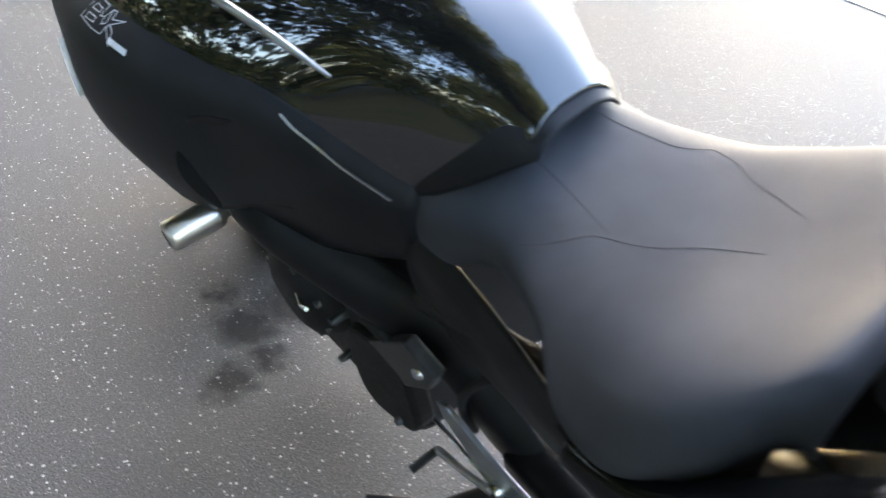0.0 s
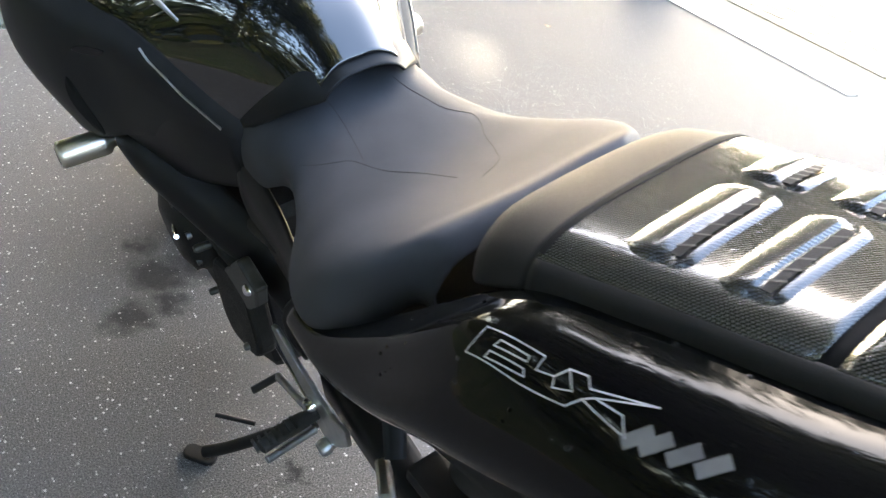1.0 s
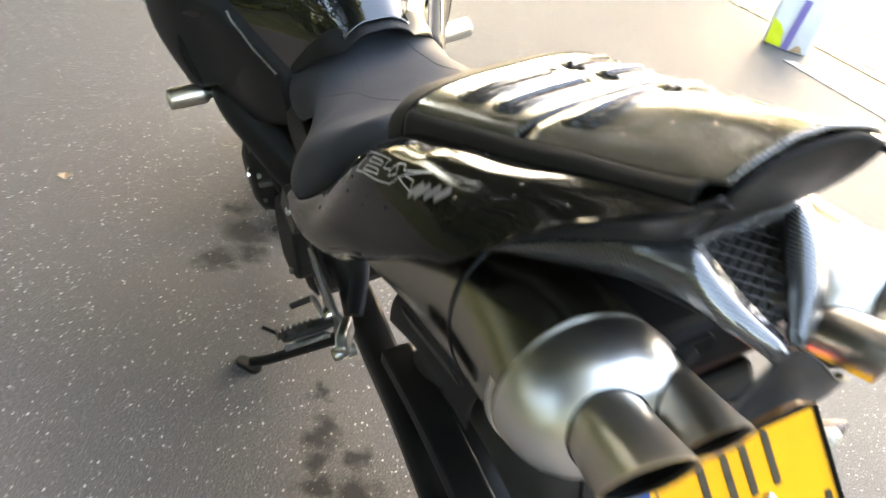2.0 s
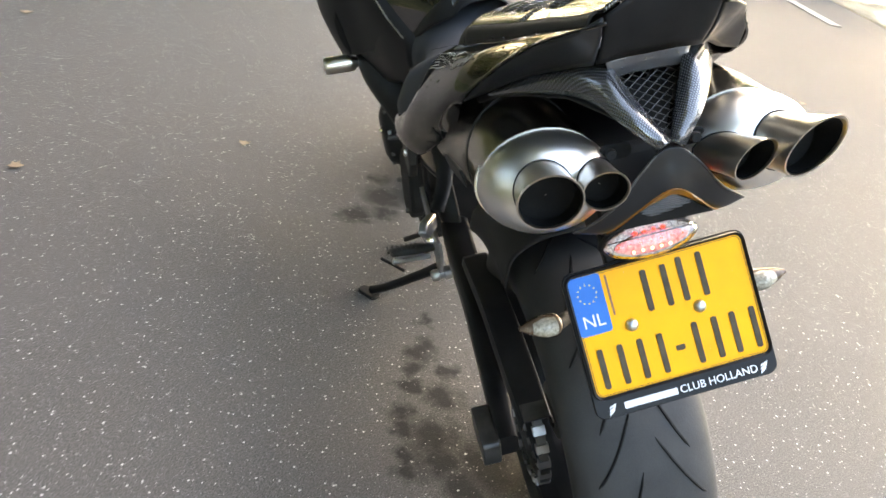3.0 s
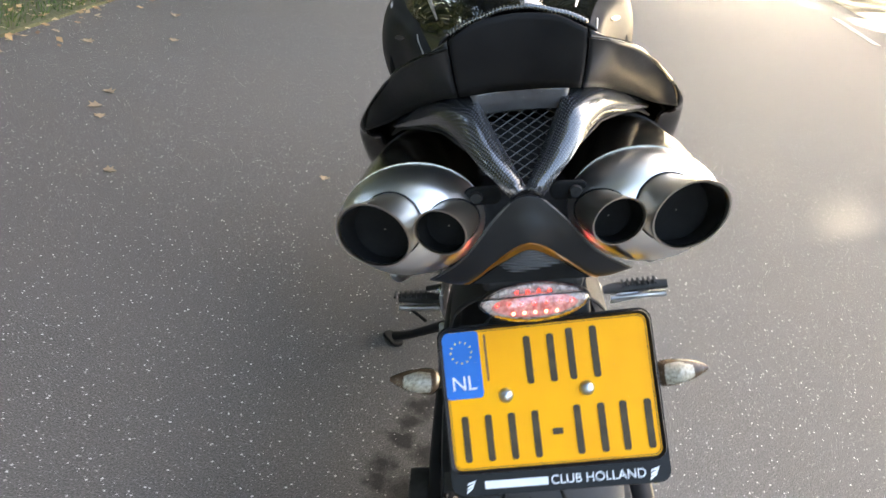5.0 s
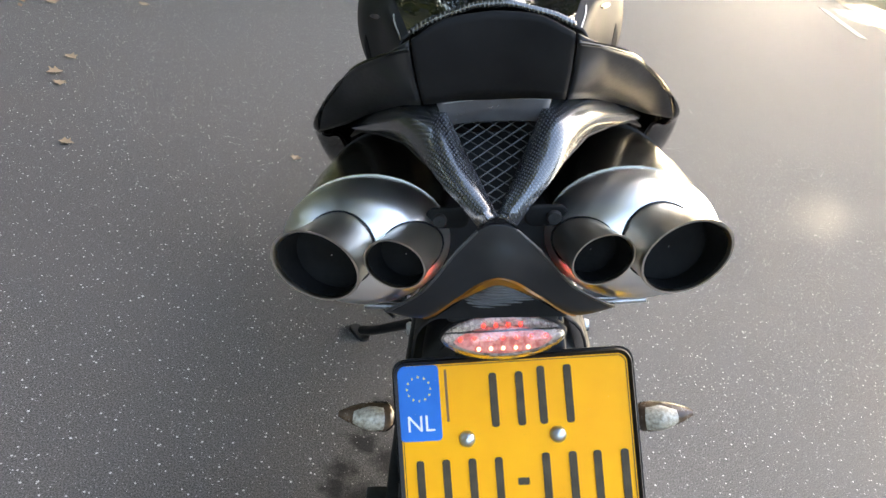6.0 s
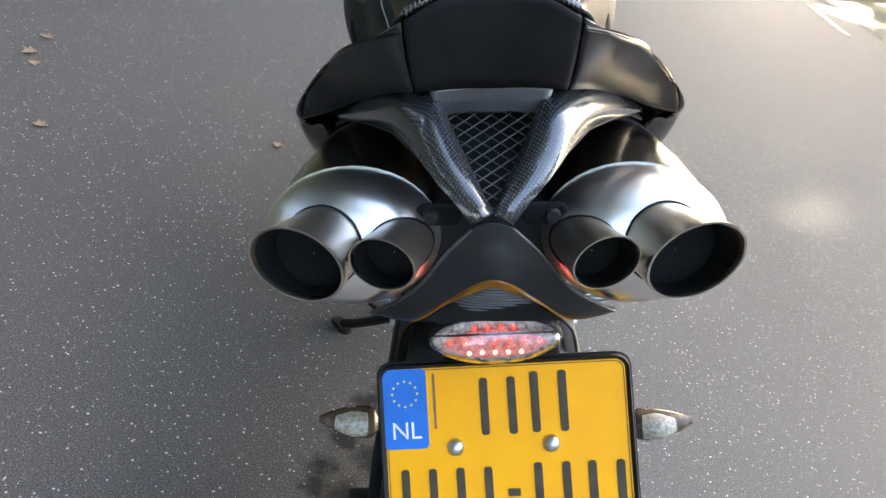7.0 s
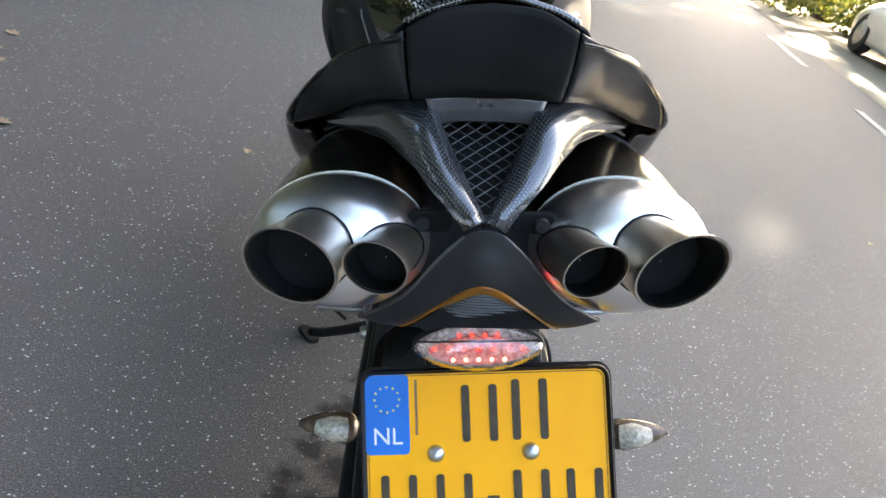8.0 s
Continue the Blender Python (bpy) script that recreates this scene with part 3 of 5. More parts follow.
part("coolant_hose", tube([(-0.150, 0.72, 0.50), (-0.172, 0.78, 0.53), (-0.176, 0.88, 0.56), (-0.16, 0.99, 0.60)], 0.013, 10, 20), ENGINE_BLACK, engine, "black rubber coolant hose")
part("breather_hose", tube([(-0.130, 0.60, 0.58), (-0.150, 0.64, 0.52), (-0.150, 0.66, 0.45), (-0.135, 0.66, 0.38)], 0.006, 8, 18), ENGINE_BLACK, engine)
for k in range(5):
    part("cooling_fin", block((0.008, 0.17, 0.005), pose(-0.172, 1.03, 0.58 + 0.018 * k, 20)), ENGINE_BLACK, engine, smooth=False)
part("clutch_lever", tube([(-0.208, 0.95, 0.498), (-0.218, 0.925, 0.489), (-0.22, 0.90, 0.505)], 0.004, 8), CHROME, engine)

# crash sliders
for side in (-1, 1):
    slider = part("crash_slider", lathe([(0.0005, 0.078), (0.017, 0.078), (0.0205, 0.075), (0.021, 0.07), (0.0205, 0.012), (0.019, 0.006), (0.012, 0.0), (0.012, -0.02)],
                  (0.243 * side, 0.997, 0.650), (side, 0.08, 0.02), 28), PIPE, bike, "round metal crash slider")
    part("slider_bolt", lathe([(0.0005, 0.004), (0.010, 0.004), (0.012, -0.004), (0.012, -0.03)], (0.236 * side, 0.9965, 0.650), (side, 0.08, 0.02), 16), CHROME, slider)
    part("slider_end", lathe([(0.0005, 0.0795), (0.012, 0.0795), (0.013, 0.0785)], (0.243 * side, 0.997, 0.650), (side, 0.08, 0.02), 20), SOOT_SHADE_BLACK, slider)

# rider's saddle
SEAT = mirrored([
    (0.715, [(0, 0.862), (0.05, 0.858), (0.09, 0.830), (0.125, 0.782), (0.136, 0.750), (0.135, 0.715)]),
    (0.66, [(0, 0.843), (0.055, 0.838), (0.092, 0.815), (0.121, 0.785), (0.133, 0.756), (0.133, 0.724)]),
    (0.60, [(0, 0.828), (0.055, 0.824), (0.090, 0.811), (0.111, 0.795), (0.120, 0.778), (0.119, 0.756)]),
    (0.52, [(0, 0.824), (0.075, 0.820), (0.114, 0.808), (0.137, 0.795), (0.146, 0.782), (0.142, 0.765)]),
    (0.45, [(0, 0.834), (0.110, 0.832), (0.156, 0.818), (0.182, 0.791), (0.192, 0.772), (0.187, 0.753)]),
    (0.385, [(0, 0.856), (0.120, 0.860), (0.172, 0.846), (0.196, 0.808), (0.203, 0.782), (0.197, 0.757)]),
    (0.335, [(0, 0.880), (0.115, 0.884), (0.152, 0.872), (0.170, 0.840), (0.174, 0.815), (0.166, 0.793)]),
    (0.306, [(0, 0.897), (0.090, 0.899), (0.116, 0.889), (0.131, 0.866), (0.135, 0.846), (0.128, 0.828)]),
    (0.288, [(0, 0.880), (0.084, 0.878), (0.108, 0.866), (0.121, 0.848), (0.124, 0.834), (0.118, 0.818)]),
])
seat_skin = Skin(SEAT)
seat = part("saddle", seat_skin.bm(60, 60), VINYL, bike, "grey-black vinyl saddle with sewn panels", thick=0.006, offset=-1)


for line in ([(0.20, 0.425), (0.2375, 0.425), (0.3125, 0.425), (0.3875, 0.425)],
             [(0.29, 0.24), (0.3125, 0.2875), (0.35, 0.375), (0.375, 0.4125), (0.45, 0.45), (0.5125, 0.475), (0.5875, 0.4875)],
             [(0.20, 0.5875), (0.2875, 0.60), (0.3375, 0.60), (0.375, 0.625)],
             [(0.375, 0.625), (0.4625, 0.5625), (0.55, 0.5375), (0.60, 0.525), (0.63, 0.50)]):
    uv = [np.array(a) for a in line]
    part("seam", strip(seat_skin, [cr(uv, i / 24) for i in range(25)], 0.0008, 0.0004, 1 if seat_skin.at_normal(0.4, 0.5)[1][2] > 0 else -1), THREAD, seat)

# Near-black tray; the shade of the hollow under the saddle is its colour.
part("seat_base", Skin(mirrored([
    (0.46, [(0, 0.745), (0.10, 0.742), (0.16, 0.735), (0.18, 0.715)]),
    (0.40, [(0, 0.775), (0.10, 0.772), (0.165, 0.750), (0.19, 0.720)]),
    (0.33, [(0, 0.805), (0.10, 0.800), (0.160, 0.765), (0.188, 0.735)]),
    (0.26, [(0, 0.850), (0.09, 0.845), (0.145, 0.810), (0.188, 0.760)]),
    (0.18, [(0, 0.900), (0.09, 0.895), (0.128, 0.880), (0.170, 0.835)]),
    (0.08, [(0, 0.945), (0.08, 0.940), (0.115, 0.920), (0.155, 0.875)]),
])).bm(24, 20), SOOT_SHADE_BLACK, bike, "black tray under the saddle", thick=0.003)

# padded front of the tail cowl
part("back_pad", Skin(mirrored([
    (0.288, [(0, 0.888), (0.040, 0.886), (0.054, 0.880), (0.062, 0.872), (0.066, 0.862)]),
    (0.276, [(0, 0.918), (0.050, 0.915), (0.070, 0.905), (0.082, 0.890), (0.087, 0.870)]),
    (0.256, [(0, 0.946), (0.062, 0.943), (0.086, 0.930), (0.098, 0.914), (0.103, 0.890)]),
    (0.23, [(0, 0.967), (0.07, 0.964), (0.097, 0.952), (0.111, 0.936), (0.116, 0.912)]),
    (0.188, [(0, 0.985), (0.06, 0.983), (0.090, 0.976), (0.106, 0.962), (0.113, 0.942)]),
])).bm(24, 30), MATTE, bike, "matte black padded stop behind the saddle", thick=0.004)

# tail cowl: lacquered carbon top in two pieces, matte edge strips, hanging rear face
COWL = [
    (0.186, [(0, 0.986), (0.03, 0.986), (0.06, 0.984), (0.088, 0.978), (0.104, 0.967)]),
    (0.10, [(0, 1.011), (0.03, 1.011), (0.055, 1.009), (0.079, 1.003), (0.091, 0.994)]),
    (0.02, [(0, 1.034), (0.027, 1.034), (0.05, 1.032), (0.070, 1.027), (0.080, 1.019)]),
    (-0.06, [(0, 1.067), (0.018, 1.066), (0.036, 1.060), (0.054, 1.053), (0.069, 1.046)]),
    (-0.13, [(0, 1.090), (0.014, 1.089), (0.030, 1.083), (0.046, 1.076), (0.060, 1.068)]),
    (-0.177, [(0, 1.104), (0.012, 1.1035), (0.028, 1.099), (0.042, 1.0945), (0.054, 1.088)]),
]
cowl_skin = Skin(mirrored(COWL))
cowl = part("tail_cowl", cowl_skin.bm(26, 32, 0.0, 0.416), CARBON, bike, "lacquered carbon-print tail cowl with raised louvres", thick=0.004)
part("rear_cowl", cowl_skin.bm(26, 32, 0.440, 1.0), CARBON, bike, "lacquered carbon-print rear cowl", thick=0.004)
part("cowl_joint", cowl_skin.bm(2, 32, 0.412, 0.444), SOOT_SHADE_BLACK, bike, thick=0.002, offset=-1)
up = 1 if cowl_skin.at_normal(0.2, 0.5)[1][2] > 0 else -1
# Added dark strip that covers the bright front rim of the cowl.
part("cowl_gasket", strip(cowl_skin, [(0.006, 0.04 + 0.92 * k / 40) for k in range(41)], 0.005, 0.0026, up), SOOT_SHADE_BLACK, cowl, "added thin dark strip along the front edge")
for side in (-1, 1):
    rows = []
    for y, prof in COWL:
        x, z = prof[-1]
        g = 0.016 + 0.018 * max(0, (y + 0.02) / 0.2)
        rows.append((y, [(x, z + 0.001), (x + 0.005, z - 0.12 * g), (x + 0.008, z - 0.45 * g), (x + 0.009, z - 0.85 * g), (x + 0.004, z - g)]))
    part("edge_strip", Skin(rows, side).bm(40, 10, 0.0, 0.93), MATTE, bike, "matte black strip along the cowl", thick=0.002)


def louvre(s, v0, v1, half):
    """A low raised scoop lying on the cowl, along v from v0 to v1, with a groove and slats."""
    bm = bmesh.new()
    rings, n = [], 22
    for i in range(n + 1):
        f = i / n
        v = v0 + (v1 - v0) * f
        end = math.sin(math.pi * min(f, 1 - f) / 0.24) if min(f, 1 - f) < 0.12 else 1.0
        row = []
        for a, h in ((-1.4, -0.001), (-1.0, 0.0022), (-0.6, 0.0048), (-0.15, 0.0062), (0.08, 0.0060), (0.2, 0.0030), (0.78, 0.0024), (0.88, 0.0042), (1.08, 0.0036), (1.35, -0.001)):
            p, nn = cowl_skin.at_normal(s + a * half * (0.35 + 0.65 * end), v)
            nn = nn if nn[2] > 0 else -nn
            row.append(bm.verts.new(p + nn * (h if h < 0 else h * end + 0.0008)))
        rings.append(row)
    for p, q in zip(rings, rings[1:]):
        for k in range(len(p) - 1):
            bm.faces.new((p[k], q[k], q[k + 1], p[k + 1]))
    lv = part("louvre", bm, CARBON_GREY, cowl, "raised lacquered louvre")
    up = 1 if cowl_skin.at_normal(s, v0)[1][2] > 0 else -1
    d = v1 - v0
    part("louvre_opening", cowl_skin.ribbon([(s + 0.49 * half, v0 + d * (0.16 + 0.68 * k / 8)) for k in range(9)], 0.0072, 0.0042, up), MATTE, lv)
    for k in range(5):
        part("louvre_slat", cowl_skin.ribbon([(s + 0.30 * half, v0 + d * (0.20 + 0.14 * k)), (s + 0.70 * half, v0 + d * (0.24 + 0.14 * k))], 0.0018, 0.0048, up), DARK_ALLOY, lv)


for s in (0.155, 0.290, 0.515):
    louvre(s, 0.150, 0.585, 0.042)
    louvre(s, 0.610, 0.850, 0.042)

# rear band: middle face and two wings, parted by narrow grooves
BAND_TOP = [(0.0, -0.180, 1.100), (0.030, -0.180, 1.096), (0.0545, -0.179, 1.083), (0.076, -0.168, 1.070), (0.101, -0.136, 1.053), (0.122, -0.100, 1.030), (0.142, -0.070, 1.003), (0.1605, -0.028, 0.966)]
BAND_LOW = [(0.0, -0.150, 1.031), (0.026, -0.150, 1.031), (0.0520, -0.147, 1.028), (0.070, -0.125, 1.020), (0.092, -0.084, 1.002), (0.112, -0.056, 0.987), (0.134, -0.036, 0.972), (0.158, -0.026, 0.963)]


def band(name, i0, i1, mat, label):
    """Part of the band between two stations; negative ones lie on the left."""
    bm = bmesh.new()
    rows = []
    n = 30
    for i in range(n + 1):
        f0 = i0 + (i1 - i0) * i / n
        t, side = abs(f0) / 7, -1 if f0 < 0 else 1
        a, b = (cr([np.array((x * side, y, z)) for x, y, z in q], t) for q in (BAND_TOP, BAND_LOW))
        out = np.array((0.35 * side * t, -1.0, 0.15))
        rows.append([bm.verts.new(a * (1 - f) + b * f + out * 0.006 * 4 * f * (1 - f) * (1 - 0.6 * t)) for f in (0, 0.08, 0.22, 0.42, 0.65, 0.85, 1.0)])
    for p, q in zip(rows, rows[1:]):
        for k in range(6):
            bm.faces.new((p[k], q[k], q[k + 1], p[k + 1]))
    return part(name, bm, mat, bike, label, thick=0.003)


band("rear_face", -1.97, 1.97, TAIL_PLASTIC, "dark rear face of the tail")
band("tail_wing", 2.05, 7, TAIL_PAINT, "black rear wing of the tail")
band("tail_wing", -2.05, -7, TAIL_PAINT, "black rear wing of the tail")

FAIRING = [
    (0.43, [(0.199, 0.757), (0.204, 0.752), (0.208, 0.746), (0.209, 0.738), (0.206, 0.730), (0.198, 0.722)]),
    (0.36, [(0.190, 0.785), (0.202, 0.782), (0.211, 0.770), (0.214, 0.755), (0.210, 0.738), (0.196, 0.720)]),
    (0.28, [(0.148, 0.855), (0.178, 0.846), (0.197, 0.824), (0.211, 0.797), (0.206, 0.770), (0.188, 0.746)]),
    (0.19, [(0.114, 0.940), (0.150, 0.933), (0.180, 0.899), (0.203, 0.862), (0.196, 0.826), (0.171, 0.803)]),
    (0.10, [(0.100, 0.978), (0.138, 0.971), (0.169, 0.941), (0.188, 0.908), (0.185, 0.880), (0.156, 0.866)]),
    (0.00, [(0.085, 1.012), (0.118, 1.008), (0.147, 0.990), (0.168, 0.964), (0.171, 0.944, 0.010), (0.152, 0.934, 0.025)]),
    (-0.08, [(0.074, 1.042), (0.099, 1.038), (0.122, 1.024), (0.142, 1.003, 0.012), (0.161, 0.974, 0.040), (0.160, 0.948, 0.072)]),
    (-0.186, [(0.0550, 1.079, 0.0), (0.0765, 1.070, 0.018), (0.1015, 1.053, 0.050), (0.1225, 1.030, 0.086), (0.1425, 1.003, 0.116), (0.1610, 0.966, 0.158)]),
]
for side in (-1, 1):
    skin = Skin(FAIRING, side)
    out = 1 if skin.at_normal(0.5, 0.4)[1][0] * side > 0 else -1
    fairing = part("tail_fairing", skin.bm(60, 28), GLOSS, bike, "glossy black tail fairing with a silver outlined emblem", thick=0.003)

    # emblem: outlined slanted shapes and a grey bar
    def emblem(u, w):
        """u along the emblem (0 front .. 1 rear), w across (0 low .. 1 high), to the skin's (s, v)."""
        return np.array((0.445 + 0.27 * u, 0.345 + 0.025 * u - 0.135 * w))

    ink = bmesh.new()
    shapes = [
        [(0.0, 0.255), (0.02, 0.945), (0.32, 0.93), (0.325, 0.60), (0.40, 0.66), (0.43, 0.93), (0.497, 0.955), (0.53, 0.73), (0.722, 0.912), (0.56, 0.60), (0.53, 0.485), (0.702, 0.097), (0.66, 0.49), (0.56, 0.60)],
        [(0.0, 0.255), (0.30, 0.20), (0.496, 0.224), (0.53, 0.485)],
        [(0.107, 0.615), (0.12, 0.78), (0.27, 0.77), (0.274, 0.646), (0.107, 0.615)],
        [(0.10, 0.32), (0.105, 0.48), (0.28, 0.50), (0.30, 0.36), (0.10, 0.32)],
        [(0.40, 0.66), (0.42, 0.45), (0.485, 0.55), (0.43, 0.93)],
    ]
    for sh in shapes:
        for a, b in zip(sh, sh[1:]):
            skin.ribbon([emblem(*(np.array(a) * (1 - k / 4) + np.array(b) * k / 4)) for k in range(5)], 0.0011, 0.0021, out, ink)
    part("emblem", ink, SILVER_PRINT, fairing, "silver outlined slanted emblem")
    for a, b in ((0.715, 0.73), (0.765, 0.80), (0.84, 0.885), (0.915, 0.96)):
        part("emblem_bar", skin.ribbon([emblem(a + 0.03 * k / 4, 0.06 + 0.28 * k / 4) for k in range(5)], 0.0078, 0.0021, out), GREY_PRINT, fairing, "grey bar of the emblem")
    scoop_skin, scoop, tout = scoops[side]

    def shoulder(u, w):
        return np.array((0.545 + 0.13 * (1 - u), 0.27 - 0.15 * w + 0.02 * u))

    ti = bmesh.new()
    for sh in shapes:
        scoop_skin.ribbon([shoulder(*p) for p in sh], 0.0013, 0.0028, tout, ti)
    part("shoulder_emblem", ti, SILVER_PRINT, scoop, "silver outlined slanted emblem")
    part("shoulder_bar", scoop_skin.ribbon([shoulder(0.70 + 0.07 * k, 0.25) for k in range(5)], 0.007, 0.0028, tout), WHITE_PRINT, scoop)
    part("tank_badge", scoop_skin.ribbon([(0.612, 0.085), (0.632, 0.085)], 0.014, 0.0028, tout), RED_PRINT, scoop, "small red badge")

# carbon frame round the mesh triangle at the back
for side in (-1, 1):
    arm = bmesh.new()
    inner = [(0.0, -0.2025, 0.961), (0.012, -0.182, 0.978), (0.024, -0.162, 0.997), (0.037, -0.143, 1.022)]
    outer = [(0.012, -0.2030, 0.954), (0.038, -0.186, 0.978), (0.068, -0.138, 0.994), (0.128, -0.026, 0.962)]
    top = [(0.037, -0.143, 1.023), (0.066, -0.117, 1.020), (0.096, -0.070, 0.998), (0.130, -0.022, 0.963)]
    n = 36
    A, B, C = ([np.array((x * side, y, z)) for x, y, z in q] for q in (inner, outer, top))
    rows = []
    for i in range(n + 1):
        t = i / n
        a, b = (cr(A, t / 0.55), cr(B, t * 0.52 / 0.55)) if t <= 0.55 else (cr(C, (t - 0.55) / 0.45), cr(B, 0.52 + 0.48 * (t - 0.55) / 0.45))
        mid = (a + b) / 2 + np.array((0.0, -0.003, 0.003)) * (1 - t)
        rows.append([arm.verts.new(p) for p in (a, mid, b)])
    for p, q in zip(rows, rows[1:]):
        for k in range(2):
            arm.faces.new((p[k], q[k], q[k + 1], p[k + 1]))
    part("tail_arm", arm, CARBON_GREY, bike, "grey carbon-print arm of the tail frame", thick=0.006)
    lin = bmesh.new()
    rows = [[lin.verts.new(Vector((x * side, y, z)) + Vector((-0.002 * side * k, 0.034 * k, -0.004 * k))) for k in range(4)] for x, y, z in [(0.034, -0.178, 0.976), (0.052, -0.158, 0.984), (0.072, -0.124, 0.988), (0.098, -0.080, 0.978), (0.120, -0.038, 0.964), (0.138, 0.0, 0.944)]]
    for p, q in zip(rows, rows[1:]):
        for k in range(3):
            lin.faces.new((p[k], q[k], q[k + 1], p[k + 1]))
    part("tail_liner", lin, MATTE, bike, "satin black liner above the silencer", thick=0.002)
header_skin = Skin(mirrored([(-0.147, [(0, 1.031), (0.02, 1.030), (0.042, 1.028)]), (-0.146, [(0, 1.021), (0.02, 1.020), (0.039, 1.018)]), (-0.142, [(0, 1.010), (0.018, 1.010), (0.036, 1.008)])]))
part("mesh_header", header_skin.bm(8, 12), HEADER_GREY, bike, "grey lacquered bar above the mesh", thick=0.003)
mesh_m = basis((0, -0.199, 0.966), (1, 0, 0), (0, 0.057, 0.044))
net = bmesh.new()
for k in range(-5, 16):
    for sgn in (-1, 1):
        # diamonds: two families of strands clipped to the triangle
        p0, p1 = None, None
        for i in range(121):
            h = 0.073 * i / 120
            x = sgn * (h * 1.4 - 0.0125 * k)
            if abs(x) <= h * 0.50 + 0.001:
                p1 = (x, h)
                p0 = p0 or p1
        if p0 and p1 and p0 != p1:
            tube([mesh_m @ Vector((*p0, -0.004)), mesh_m @ Vector((*p1, -0.004))], 0.0005, 5, bm=net)
part("mesh", net, DARK_ALLOY, bike, "black diamond wire mesh")
# Near-black sheet paints the shade behind the mesh.
part("mesh_backing", slab([(0, -0.002), (0.041, 0.076), (-0.041, 0.076)], 0.002, mesh_m @ pose(0, 0, -0.025)), SOOT_SHADE_BLACK, bike, smooth=False)

# pointed lower tail piece with its grille
hood = Skin(mirrored([
    (-0.2035, [(0, 0.9565), (0.005, 0.956), (0.010, 0.954), (0.014, 0.951)]),
    (-0.2065, [(0, 0.944), (0.012, 0.942), (0.023, 0.938), (0.031, 0.934)]),
    (-0.211, [(0, 0.930), (0.022, 0.922), (0.042, 0.910), (0.056, 0.902)]),
    (-0.213, [(0, 0.915), (0.029, 0.898), (0.057, 0.877), (0.086, 0.876)]),
    (-0.205, [(0, 0.908), (0.031, 0.890), (0.060, 0.867), (0.090, 0.870)]),
]))
for i, dy in enumerate((0.0, 0.002, 0.006, 0.012, 0.012)):
    for p in hood.p[i]:
        p[1] += dy * abs(p[0]) / 0.05
tail_piece = part("lower_tail", hood.bm(20, 32), TAIL_PAINT, bike, "dark pointed lower tail piece", thick=0.003)
for side in (-1, 1):
    part("tail_edge", tube([Vector(hood.at(f, 0.5 + 0.5 * side)) + Vector((0, -0.001, 0)) for f in [k / 12 for k in range(13)]], 0.0013, 8), DARK_ALLOY, tail_piece)
hout = 1 if hood.at_normal(0.6, 0.5)[1][1] < 0 else -1
part("orange_line", strip(hood, [(0.755 + 0.19 * (abs(k) / 14) ** 1.4, 0.5 + 0.325 * k / 14) for k in range(-14, 15)], 0.0066, 0.0026, hout), ORANGE, tail_piece, "orange line round the grille")
for k in range(13):
    w = 0.004 + 0.0043 * k
    z, y = 0.9085 - 0.0030 * k, -0.2095 + 0.0010 * k
    part("grille_slat", tube([(-w, y + 0.16 * w, z + 0.06 * w), (-0.3 * w, y + 0.02 * w, z), (w, y + 0.16 * w, z - 0.12 * w)], 0.0010, 6, 8), DARK_ALLOY, tail_piece)
# Shaded hollow behind the grille, painted as a near-black plate.
part("grille_back", slab([(-0.052, 0.871), (0.052, 0.871), (0.0, 0.908)], 0.006, basis((0, -0.194, 0), (1, 0, 0), (0, 0, 1))), SOOT_SHADE_BLACK, tail_piece, smooth=False)
for side in (-1, 1):
    part("silencer_bracket", slab(rounded(0.034, 0.018, 0.008), 0.005, basis((0.038 * side, -0.160, 0.940), (1, 0, 0), (0, 0, 1))), SOOT_SHADE_BLACK, bike, smooth=False, bevel=0.002)
    part("bracket_bolt", lathe([(0.0005, 0.004), (0.005, 0.004), (0.006, 0)], (0.044 * side, -0.166, 0.940), (0, -1, 0.1), 10), MATTE, bike)

